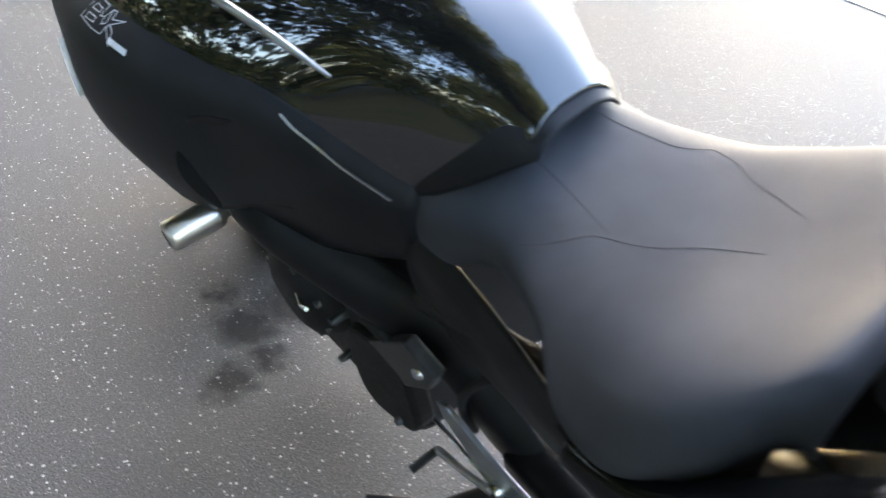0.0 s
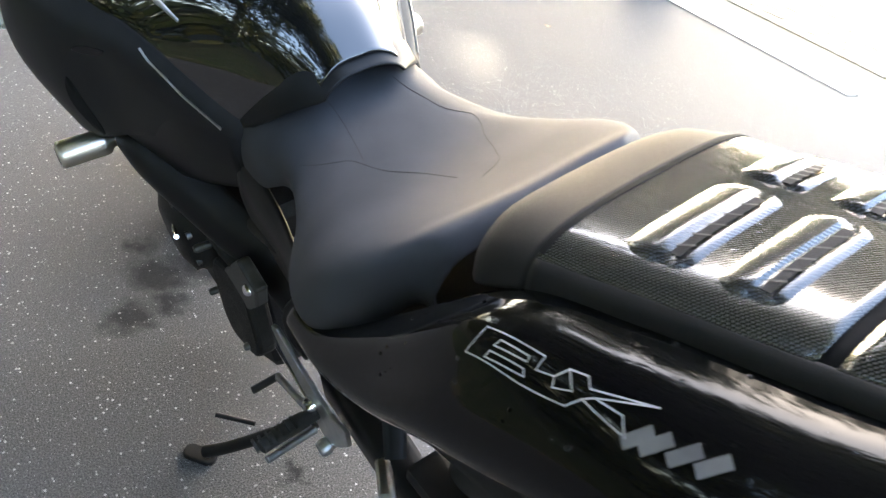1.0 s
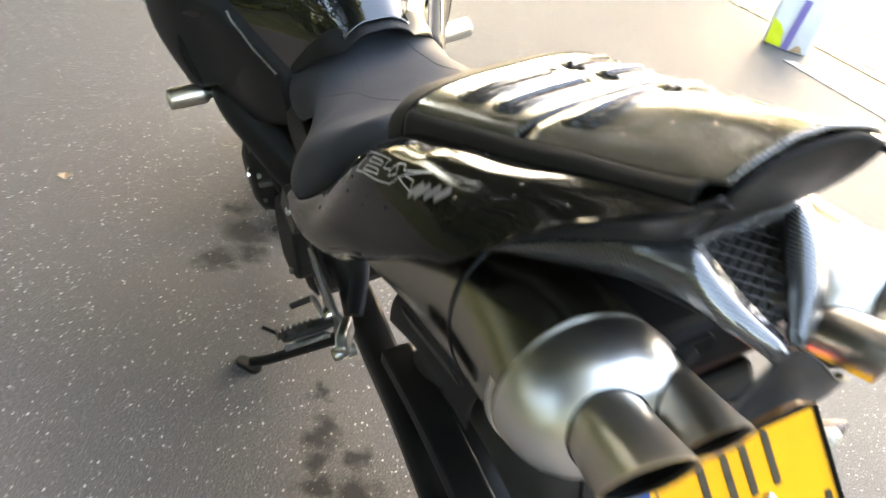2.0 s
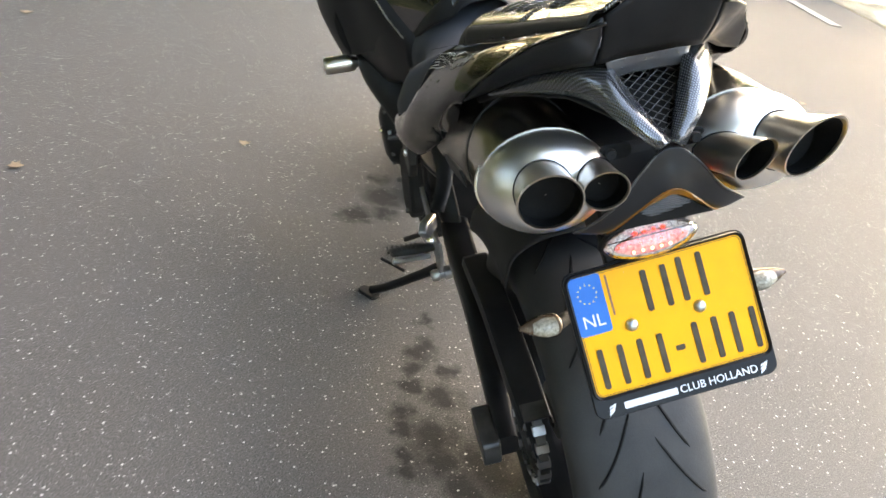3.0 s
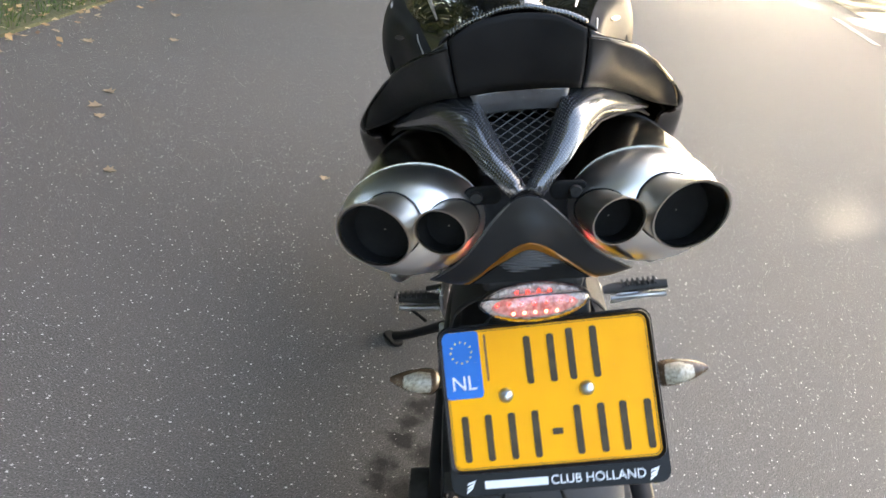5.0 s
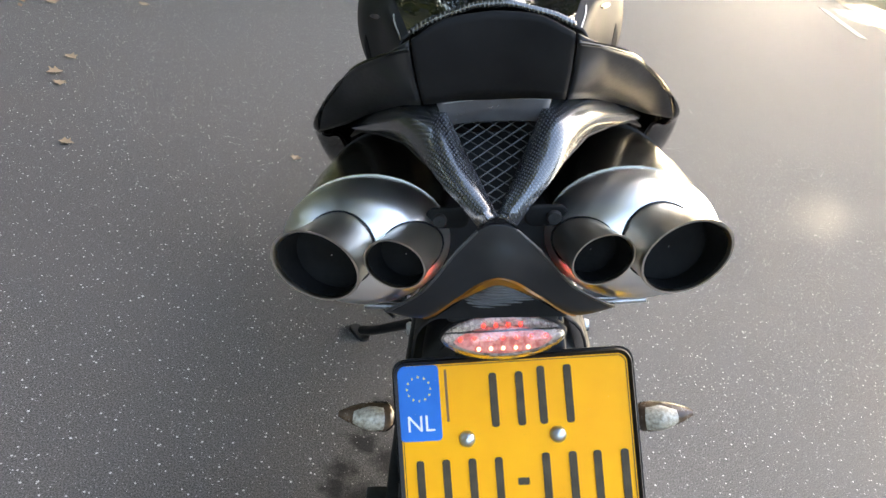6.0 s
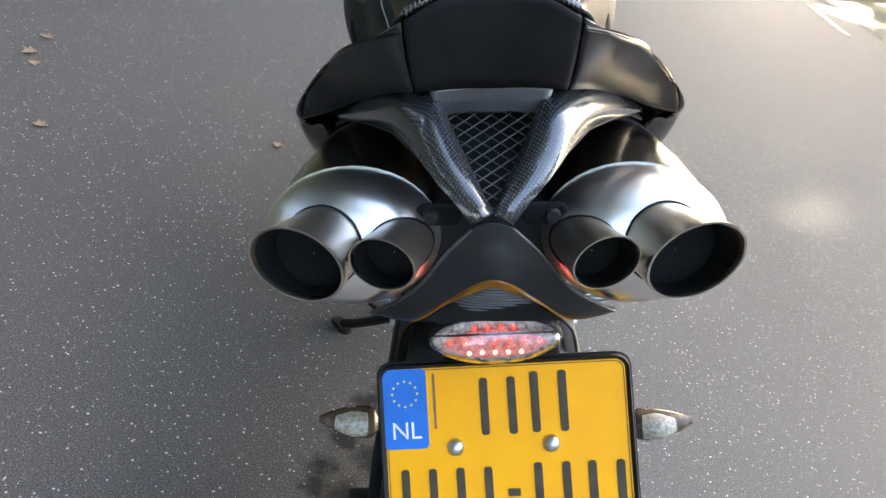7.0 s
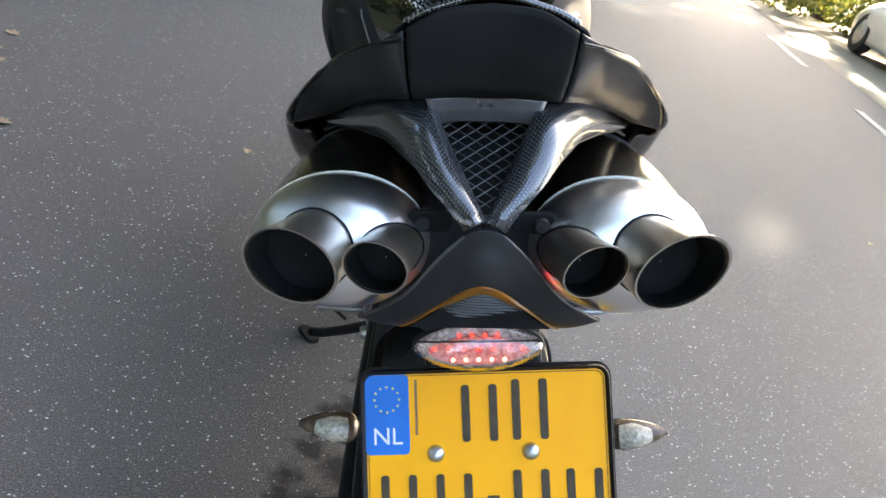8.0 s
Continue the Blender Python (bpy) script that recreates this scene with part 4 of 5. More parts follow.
# silencers with paired tips
for side in (-1, 1):
    axis_pts = [(0.10, 0.34, 0.745, 0.030), (0.118, 0.275, 0.778, 0.048), (0.110, 0.22, 0.804, 0.060), (0.102, 0.10, 0.843, 0.062), (0.1015, -0.03, 0.884, 0.064), (0.104, -0.095, 0.901, 0.066), (0.1065, -0.135, 0.909, 0.0685)]

    def oval(rows, mat, name, parent, label=""):
        bm = bmesh.new()
        d = Vector((0, -0.952, 0.30)).normalized()
        upv = Vector((0, 0.30, 0.952))
        rings = []
        for x, y, z, r, q in rows:
            c = Vector((x * side, y, z))
            rings.append([bm.verts.new(c + Vector((side, 0, 0)) * r * math.cos(2 * math.pi * k / 40) + upv * r * q * math.sin(2 * math.pi * k / 40)) for k in range(40)])
        for p, q2 in zip(rings, rings[1:]):
            for k in range(40):
                bm.faces.new((p[k], p[(k + 1) % 40], q2[(k + 1) % 40], q2[k]))
        bm.faces.new(rings[-1])
        return part(name, bm, mat, parent, label)

    can = oval([(x, y, z, r, q) for (x, y, z, r), q in zip(axis_pts, (0.9, 1.0, 1.08, 1.16, 1.15, 0.98, 0.77))], BRONZED, "silencer", bike, "oval polished silencer")
    cx, cy, cz = 0.1065, -0.135, 0.909
    CAP = ((-0.004, 0.0695), (0.004, 0.0705), (0.016, 0.0700), (0.030, 0.0672), (0.042, 0.0615), (0.052, 0.0515), (0.058, 0.0375), (0.061, 0.020), (0.062, 0.003))
    cap_rows = [(cx, cy - 0.952 * h, cz + 0.30 * h, r * 0.975, 0.75) for h, r in CAP]
    oval(cap_rows, STEEL, "end_cap", can, "polished domed end cap")
    oval([(cx, cy - 0.952 * h, cz + 0.30 * h, r * 0.975, 0.75) for h, r in ((-0.012, 0.0685), (-0.012, 0.0710), (-0.006, 0.0710), (-0.006, 0.0685))], STEEL, "band", can)
    oval([(0.1015, -0.040 - 0.952 * h, 0.886 + 0.30 * h, 0.0655 + dr, 1.13) for h, dr in ((-0.004, -0.003), (-0.003, 0.0), (0.003, 0.0), (0.004, -0.003))], SATIN, "clamp_ring", can, "dark clamp ring")
    for x, z, r, back in ((0.127, 0.944, 0.0305, -0.236), (0.0725, 0.940, 0.0216, -0.230)):
        tip_dir = Vector((0.14 * side, -0.945, 0.29)).normalized()
        o = Vector((x * side, back, z)) - tip_dir * 0.085
        bm = lathe([(r * 0.93, 0.0), (r * 0.93, 0.02), (r * 0.94, 0.05), (r * 0.99, 0.075), (r * 1.02, 0.083), (r * 1.02, 0.086), (r * 0.97, 0.086), (r * 0.93, 0.080)], o, tip_dir, 36)
        for v in bm.verts:      # slanted mouth: the upper lip reaches further back
            h = (v.co - o).dot(tip_dir)
            v.co += tip_dir * (v.co.z - (o.z + tip_dir.z * h)) * 0.72 * min(1, max(0, (h - 0.03) / 0.045))
        tip = part("exhaust_tip", bm, PIPE, can, "brushed steel exhaust tip")
        # seam where the tube leaves the domed cap
        ca, cu, cc = Vector((0, -0.952, 0.30)).normalized(), Vector((0, 0.30, 0.952)), Vector((cx * side, cy, cz))
        ta = tip_dir.cross(Vector((0, 0, 1))).normalized()
        tb = ta.cross(tip_dir)
        ring = []
        for k in range(41):
            a = 2 * math.pi * k / 40
            for step in range(90):
                q = o + tip_dir * (0.001 * step) + (ta * math.cos(a) + tb * math.sin(a)) * r * 0.945
                w = q - cc
                h = w.dot(ca)
                edge = float(np.interp(h, [c[0] for c in CAP], [c[1] for c in CAP])) * 0.975
                if h > 0.062 or math.hypot(w.x, w.dot(cu) / 0.75) > edge:
                    break
            ring.append(q)
        part("tip_seam", tube(ring, 0.0011, 6, caps=False), SATIN, tip)
        inside = lathe([(0.0005, 0.052), (r * 0.89, 0.052), (r * 0.91, 0.066), (r * 0.925, 0.0825)], o, tip_dir, 30)
        for v in inside.verts:
            h = (v.co - o).dot(tip_dir)
            v.co += tip_dir * (v.co.z - (o.z + tip_dir.z * h)) * 0.72 * min(1, max(0, (h - 0.03) / 0.045))
        part("tip_baffle", inside, SOOT_SHADE_BLACK, tip, "sooty inside of the tip")
    part("heat_shield", slab(rounded(0.12, 0.022, 0.006), 0.004, basis((0.175 * side, -0.02, 0.876), (0, -0.952, 0.30), (0.25 * side, 0.29, 0.9))), SATIN, can, smooth=False, bevel=0.001)

# tail lamp
lamp_m = basis((0.003, -0.160, 0.8225), (1, 0, 0.04), (0, 0.45, 1))
lens_pts = [(0.0525 * math.cos(a) * (1 - 0.10 * abs(math.sin(a))), 0.0186 * math.sin(a)) for a in [2 * math.pi * k / 36 for k in range(36)]]
tail_lamp = part("tail_lamp", slab([(x * 1.06, y * 1.12) for x, y in lens_pts], 0.016, lamp_m @ pose(0, 0, -0.018)), MATTE, bike, "lit oval tail lamp with red diodes", bevel=0.003)
part("reflector", slab([(x * 0.97, y * 0.95) for x, y in lens_pts], 0.002, lamp_m @ pose(0, 0, -0.001)), REFLECTOR, tail_lamp)
part("red_field", slab([(x * 0.80, y * 0.62 - 0.003) for x, y in lens_pts], 0.0012, lamp_m @ pose(0, 0, 0.0015)), PINK, tail_lamp)
for row, (y, n, step, mat) in enumerate(((0.0100, 4, 0.0105, RED_LED), (-0.0010, 7, 0.0120, RED_LED), (-0.0100, 5, 0.0105, WARM_LED))):
    for k in range(n):
        part("diode", lathe([(0.0016, 0), (0.0015, 0.0012), (0.0009, 0.002), (0.0001, 0.0022)], lamp_m @ Vector(((k - (n - 1) / 2) * step, y, 0.0028)), lamp_m.to_3x3() @ Vector((0, 0, 1)), 10), mat, tail_lamp)
dome = bmesh.new()
rings = [[dome.verts.new(lamp_m @ Vector((x * f, y * f, h))) for x, y in lens_pts] for f, h in ((1.0, -0.001), (0.99, 0.006), (0.92, 0.0105), (0.75, 0.0135), (0.4, 0.015), (0.02, 0.0155))]
for p, q in zip(rings, rings[1:]):
    for k in range(36):
        dome.faces.new((p[k], p[(k + 1) % 36], q[(k + 1) % 36], q[k]))
dome.faces.new(rings[-1])
lens = part("lens", dome, LENS, tail_lamp, "clear lamp lens", thick=0.0012)
lens.visible_shadow = False
part("lens_rib", tube([lamp_m @ Vector((-0.05, 0.006, 0.0075)), lamp_m @ Vector((0, 0.0075, 0.0135)), lamp_m @ Vector((0.05, 0.006, 0.0075))], 0.0008, 6, 12), MATTE, tail_lamp)

# number plate in its holder
PW, PH = 0.2045, 0.1395
tl, tr, bl, br = (Vector(p) for p in ((-0.0935, -0.156, 0.787), (0.112, -0.157, 0.800), (-0.0855, -0.233, 0.675), (0.117, -0.234, 0.689)))
plate_m = basis((tl + tr + bl + br) / 4, tr - tl + br - bl, tl - bl + tr - br)
holder = part("plate_holder", slab([(x, y) for x, y in rounded(PW + 0.008, PH + 0.028, 0.012, 5, 0, -0.010)], 0.006, plate_m @ pose(0, 0, -0.007)), SATIN, bike, "black number plate holder with white lettering", smooth=False, bevel=0.001)
plate = part("number_plate", slab(rounded(PW, PH, 0.010), 0.0016, plate_m), YELLOW, holder, "yellow number plate with a blue band", smooth=False)
rim = bmesh.new()
o1, o2 = rounded(PW + 0.006, PH + 0.006, 0.013, 6), rounded(PW - 0.004, PH - 0.004, 0.008, 6)
ra, rb, rc = ([rim.verts.new(plate_m @ Vector((x, y, h))) for x, y in q] for q, h in ((o1, -0.003), (rounded(PW + 0.002, PH + 0.002, 0.011, 6), 0.005), (o2, 0.0018)))
for p, q in ((ra, rb), (rb, rc)):
    for k in range(len(p)):
        rim.faces.new((p[k], p[(k + 1) % len(p)], q[(k + 1) % len(p)], q[k]))
part("plate_rim", rim, SATIN, holder, "black raised rim")
line_bm = bmesh.new()
o1, o2 = rounded(PW - 0.0062, PH - 0.0062, 0.0075, 6), rounded(PW - 0.0075, PH - 0.0075, 0.007, 6)
ra, rb = ([line_bm.verts.new(plate_m @ Vector((x, y, 0.0021))) for x, y in q] for q in (o1, o2))
for k in range(len(ra)):
    line_bm.faces.new((ra[k], ra[(k + 1) % len(ra)], rb[(k + 1) % len(ra)], rb[k]))
part("plate_line", line_bm, INK, plate)
part("blue_band", slab(rounded(0.037, 0.066, 0.004, 4, -0.0825, 0.0345), 0.0006, plate_m @ pose(0, 0, 0.0017)), BLUE, plate, "blue band with a ring of stars", smooth=False)
for k in range(12):
    a = 2 * math.pi * k / 12
    part("star", slab([(0.0013 * math.cos(2 * math.pi * j / 10) * (1 if j % 2 else 0.5), 0.0013 * math.sin(2 * math.pi * j / 10) * (1 if j % 2 else 0.5)) for j in range(10)], 0.0003,
         plate_m @ pose(-0.0825 + 0.0105 * math.cos(a), 0.047 + 0.0105 * math.sin(a), 0.0023)), STAR_PRINT, plate, smooth=False)
lettering("NL", 0.020, plate_m @ pose(-0.0825, 0.016, 0.0025), WHITE_PRINT, plate)
# registration as plain bars: two a place
for x, y, h in ((-0.005, 0.034, 0.047), (0.037, 0.036, 0.050), (-0.074, -0.038, 0.045), (-0.028, -0.038, 0.045), (0.036, -0.037, 0.047), (0.080, -0.037, 0.047)):
    for dx in (-0.0115, 0.0115):
        part("plate_bar", slab(rounded(0.0068, h, 0.0025, 4), 0.0011, plate_m @ pose(x + dx, y, 0.0016)), INK, plate, smooth=False, bevel=0.0003)
part("plate_bar", slab(rounded(0.010, 0.006, 0.001, 3), 0.0011, plate_m @ pose(0.004, -0.037, 0.0016)), INK, plate, smooth=False)
part("serial_bar", slab(rounded(0.0022, 0.046, 0.001, 3), 0.0003, plate_m @ pose(-0.058, 0.040, 0.0016)), ORANGE, plate, smooth=False)
for x in (-0.0425, 0.0365):
    part("plate_bolt", lathe([(0.0001, 0.0055), (0.0035, 0.005), (0.006, 0.0035), (0.0072, 0.001), (0.0072, 0.0)], plate_m @ Vector((x, 0.0015, 0.0016)), plate_m.to_3x3() @ Vector((0, 0, 1)), 16), ALLOY, plate, "domed bright bolt")
# words on the holder: the make as plain bars, the rest lettered
part("name_bar", slab(rounded(0.062, 0.0075, 0.001, 3), 0.0006, plate_m @ pose(-0.042, -0.0835, -0.001)), WHITE_PRINT, holder, smooth=False)
lettering("CLUB HOLLAND", 0.0122, plate_m @ pose(0.037, -0.0835, 0.0), WHITE_PRINT, holder)
for x in (-0.088, 0.089):
    for k in range(3):
        part("sign_bar", slab([(-0.005, -0.001), (0.003, -0.001), (0.005, 0.001), (-0.003, 0.001)], 0.0006, plate_m @ pose(x + 0.001 * k, -0.087 + 0.0032 * k, -0.001, 0, 0, 35 - 10 * k)), WHITE_PRINT, holder, smooth=False)

# plate carrier, undertray, inner guard
part("plate_carrier", slab(rounded(0.10, 0.19, 0.01), 0.012, plate_m @ pose(0, 0.05, -0.025)), SATIN, bike, "black plate carrier", smooth=False, bevel=0.003)
part("undertray", block((0.13, 0.42, 0.05), pose(0, 0.06, 0.855, -14)), MATTE, bike, "black undertray", smooth=False, bevel=0.01)
part("lamp_bracket", block((0.10, 0.07, 0.036), pose(0.003, -0.115, 0.832, -25)), MATTE, bike, smooth=False, bevel=0.008)

# indicators
for side, tip in ((-1, Vector((-0.150, -0.162, 0.737))), (1, Vector((0.173, -0.160, 0.732)))):
    root = Vector((tip.x - side * 0.043, tip.y + 0.006, tip.z - 0.010))
    d = (tip - root)
    ind = part("indicator", tube([root - d * 0.15, root, root + d * 0.35, root + d * 0.72, tip], [0.009, 0.0145, 0.0138, 0.009, 0.0025], 18, 18, 0.9), AMBER, bike, "smoked indicator with a pearly lens")
    part("indicator_lens", tube([root + d * 0.06 + Vector((0, -0.005, 0.003)), root + d * 0.35 + Vector((0, -0.006, 0.003)), root + d * 0.66 + Vector((0, -0.004, 0.002))], [0.0118, 0.0118, 0.0068], 18, 14, 0.9), PEARL, ind, "pearly indicator lens")
    part("stalk", tube([root - d * 0.1, root - d * 0.45 + Vector((0, 0.01, 0.0))], 0.008, 12), RUBBER, ind)

# rear wheel
AX_Y, AX_Z = 0.075, 0.322
TYRE = [(0.235, -0.085), (0.262, -0.098), (0.284, -0.0985), (0.300, -0.088), (0.3115, -0.066), (0.318, -0.035), (0.320, 0.0), (0.318, 0.035), (0.3115, 0.066), (0.300, 0.088), (0.284, 0.0985), (0.262, 0.098), (0.235, 0.085)]


def wheel(name, y, z, k, w, label):
    prof = [(r * k, h * w) for r, h in TYRE]
    fine = [cr([np.array(p) for p in prof], i / 48) for i in range(49)]
    hub = part(name, lathe([(0.03, -0.06 * w), (0.05, -0.055 * w), (0.05, 0.055 * w), (0.03, 0.06 * w)], (0, y, z), (1, 0, 0), 24), DARK_ALLOY, bike, label)
    part("tyre", lathe([tuple(p) for p in fine], (0, y, z), (1, 0, 0), 96), RUBBER, hub, "worn black tyre")
    part("rim", lathe([(0.222 * k, -0.085 * w), (0.236 * k, -0.088 * w), (0.236 * k, -0.08 * w), (0.21 * k, -0.05 * w), (0.205 * k, 0), (0.21 * k, 0.05 * w), (0.236 * k, 0.08 * w), (0.236 * k, 0.088 * w), (0.222 * k, 0.085 * w), (0.2 * k, 0.0), (0.222 * k, -0.085 * w)], (0, y, z), (1, 0, 0), 64), SATIN, hub, "black wheel rim")
    for s in range(5):
        a = 2 * math.pi * s / 5
        part("spoke", tube([(0, y + 0.04 * math.cos(a), z + 0.04 * math.sin(a)), (0, y + 0.21 * k * math.cos(a), z + 0.21 * k * math.sin(a))], (0.02, 0.014), 8), SATIN, hub)
    return hub


rear = wheel("rear_wheel", AX_Y, AX_Z, 1.0, 1.0, "rear wheel with a wide tyre")
groove = bmesh.new()
for k in range(24):
    for side in (-1, 1):
        a0 = 2 * math.pi * (k + (0.5 if side > 0 else 0)) / 24
        ps = []
        for i in range(9):
            f = i / 8
            x = side * (0.012 + (0.070 if k % 2 else 0.045) * f)
            r = 0.320 - 0.0085 * (x / 0.066) ** 2 - (0.004 if abs(x) > 0.07 else 0) + 0.0003
            a = a0 + 0.46 * f - 0.12 * f * f
            ps.append(((x, AX_Y - r * math.sin(a), AX_Z + r * math.cos(a))))
        tube(ps, [0.0006] + [0.0022] * 7 + [0.0006], 6, bm=groove)
# Near-black tubes drawn for the shade inside the tread grooves.
part("tread", groove, SOOT_SHADE_BLACK, rear, "curved tread grooves")["kind"] = "stuff"
wheel("front_wheel", 1.60, 0.302, 0.94, 0.62, "front wheel")
for side in (-1, 1):
    part("fork_leg", tube([(0.10 * side, 1.59, 0.31), (0.10 * side, 1.46, 0.60), (0.10 * side, 1.34, 0.86)], (0.032, 0.032, 0.026), 14), DARK_ALLOY, bike, "dark fork leg")

# swing arm, chain guard, chain
for side in (-1, 1):
    sw = part("swing_arm", beam([(0.110 * side, 0.60, 0.37, 0.030, 0.036), (0.120 * side, 0.47, 0.400, 0.028, 0.036), (0.129 * side, 0.30, 0.403, 0.024, 0.033), (0.141 * side, 0.13, 0.376, 0.020, 0.029), (0.149 * side, 0.0, 0.350, 0.016, 0.020)]), SATIN, bike, "dark box-section swing arm")
    part("axle_block", slab(rounded(0.085, 0.055, 0.008), 0.030, basis((side * 0.148 - 0.015, 0.035, 0.347), (0, -1, -0.1), (0, 0.1, 1) if side > 0 else (0, 0.1, 1))), DARK_ALLOY, sw, "grey chain adjuster", smooth=False, bevel=0.003)
    part("axle_nut", lathe([(0.0005, 0.016), (0.010, 0.016), (0.013, 0.012), (0.013, 0)], (0.163 * side, 0.062, 0.342), (side, 0, 0), 6), CHROME, sw)
guard = part("chain_guard", Skin([
    (0.36, [(-0.136, 0.452), (-0.133, 0.466), (-0.128, 0.470), (-0.092, 0.470), (-0.087, 0.466), (-0.084, 0.455)]),
    (0.20, [(-0.136, 0.464), (-0.133, 0.479), (-0.128, 0.483), (-0.092, 0.483), (-0.087, 0.479), (-0.084, 0.468)]),
    (0.06, [(-0.136, 0.446), (-0.133, 0.460), (-0.128, 0.464), (-0.092, 0.464), (-0.087, 0.460), (-0.084, 0.448)]),
    (-0.04, [(-0.134, 0.424), (-0.131, 0.437), (-0.126, 0.441), (-0.093, 0.441), (-0.088, 0.437), (-0.085, 0.426)]),
]).bm(30, 20), TAIL_PAINT, bike, "black chain guard", thick=0.003)
part("guard_end", block((0.040, 0.030, 0.004), pose(-0.109, -0.028, 0.4465, 12)), DARK_ALLOY, guard, smooth=False)
chain = part("chain", lathe([(0.098, -0.004), (0.104, -0.004), (0.104, 0.004), (0.098, 0.004), (0.098, -0.004)], (-0.102, AX_Y, AX_Z), (1, 0, 0), 46), DARK_ALLOY, bike, "drive chain over the rear sprocket")
for k in range(46):
    a = 2 * math.pi * k / 46
    r = 0.1085
    part("link", block((0.020 if k % 2 else 0.015, 0.0145, 0.011), pose(-0.102, AX_Y + r * math.sin(a), AX_Z + r * math.cos(a), -math.degrees(a))), ALLOY if k % 2 else DARK_ALLOY, chain, smooth=False)
part("inner_fender", Skin(mirrored([
    (0.36, [(0, 0.60), (0.06, 0.595), (0.10, 0.57), (0.112, 0.53)]),
    (0.22, [(0, 0.668), (0.06, 0.662), (0.10, 0.635), (0.112, 0.59)]),
    (0.08, [(0, 0.680), (0.06, 0.674), (0.10, 0.648), (0.112, 0.60)]),
])).bm(20, 20), MATTE, bike, "black inner mudguard over the tyre", thick=0.003)

# rider's footrest, gear lever and heel plate; pillion footrests
for side in (-1, 1):
    plate_rest = part("heel_plate", slab([(-0.115, 0.035), (-0.125, 0.060), (-0.105, 0.072), (-0.03, 0.046), (0.05, 0.034), (0.10, 0.050), (0.10, 0.015), (0.06, -0.040), (0.02, -0.085), (-0.01, -0.09), (-0.035, -0.045), (-0.075, -0.002), (-0.105, 0.020)], 0.008, basis(((0.158 if side < 0 else 0.150) * side, 0.57, 0.385), (0, -1, 0), (0, 0, 1))), ALLOY, bike, "bare alloy footrest plate", smooth=False, bevel=0.002)
    part("footrest", tube([(0.166 * side, 0.572, 0.360), (0.20 * side, 0.57, 0.366), ((0.278 + 0.016 * side) * side, 0.556, 0.379)], (0.010, 0.0145, 0.011), 14, 12, 0.75), RUBBER, plate_rest, "rubbered footrest")
    part("rest_edge", tube([(0.18 * side, 0.555, 0.350), ((0.276 + 0.014 * side) * side, 0.543, 0.364)], 0.006, 8), ALLOY, plate_rest)
    for k in range(7):
        part("rest_rib", block((0.004, 0.024, 0.005), pose((0.205 + 0.0105 * k) * side, 0.566 - 0.0014 * k, 0.378 + 0.0016 * k, 0, -6 * side, 0)), RUBBER, plate_rest, smooth=False)
    part("rest_bracket", slab([(0.178, 0.335), (0.235, 0.345), (0.262, 0.362), (0.20, 0.362)], 0.012, basis((0, 0.566, 0), (side, 0, 0), (0, 0, 1))), ALLOY, plate_rest, smooth=False, bevel=0.002)
    part("rest_hub", lathe([(0.0005, 0.034), (0.011, 0.034), (0.014, 0.028), (0.014, 0.018), (0.011, 0.016), (0.011, 0.006), (0.016, 0.004), (0.016, -0.01)], (0.150 * side, 0.555, 0.296), (side, -0.05, 0), 18), ALLOY, plate_rest)
part("gear_rod", tube([(-0.156, 0.742, 0.345), (-0.170, 0.575, 0.372)], 0.004, 10), CHROME, bike, "bright gear linkage rod")
part("gear_joint", lathe([(0.0005, 0.022), (0.010, 0.022), (0.012, 0.018), (0.012, 0.0)], (-0.158, 0.580, 0.374), (-1, 0, 0.1), 14), CHROME, bike)
lever = part("gear_lever", tube([(-0.172, 0.578, 0.362), (-0.176, 0.64, 0.338), (-0.176, 0.705, 0.312)], (0.007, 0.006, 0.007), 10), ALLOY, bike, "alloy gear lever")
part("toe_peg", tube([(-0.176, 0.705, 0.312), (-0.222, 0.712, 0.302)], 0.0065, 10), RUBBER, lever, "rubber toe peg")
for side in (-1, 1):
    hanger = part("pillion_hanger", tube([(0.14 * side, 0.38, 0.70), (0.15 * side, 0.34, 0.655), (0.175 * side, 0.30, 0.622)], (0.02, 0.014, 0.012), 10, 10, 0.5), SATIN, bike, "pillion footrest hanger")
    part("pillion_rest", slab([(-0.03, -0.013), (0.02, -0.016), (0.036, 0.0), (0.02, 0.014), (-0.03, 0.013)], 0.016, basis(((0.194 + 0.006 * side) * side, 0.285, 0.611 + 0.006 * side), (0.35 * side, -0.75, 0.2), (0, 0.2, 1))), ALLOY, hanger, "folded alloy pillion footrest", smooth=False, bevel=0.004)

# side stand
stand = part("side_stand", tube([(-0.150, 0.62, 0.27), (-0.20, 0.665, 0.225), (-0.285, 0.738, 0.155), (-0.325, 0.775, 0.128)], (0.014, 0.012, 0.011, 0.012), 12, 16), SATIN, bike, "black side stand leg")
foot_m = Matrix.Rotation(radians(18), 4, "Y")
part("stand_foot", slab(rounded(0.062, 0.034, 0.014), 0.010, Matrix.Translation((-0.336, 0.785, 0.110)) @ foot_m @ pose(0, 0, -0.002, 0, 0, 130)), SATIN, stand, smooth=False, bevel=0.003)
part("stand_tang", tube([(-0.235, 0.72, 0.205), (-0.285, 0.762, 0.227)], 0.0045, 8), SATIN, stand)


# rain drops left on the tail
drop_rng = random.Random(11)


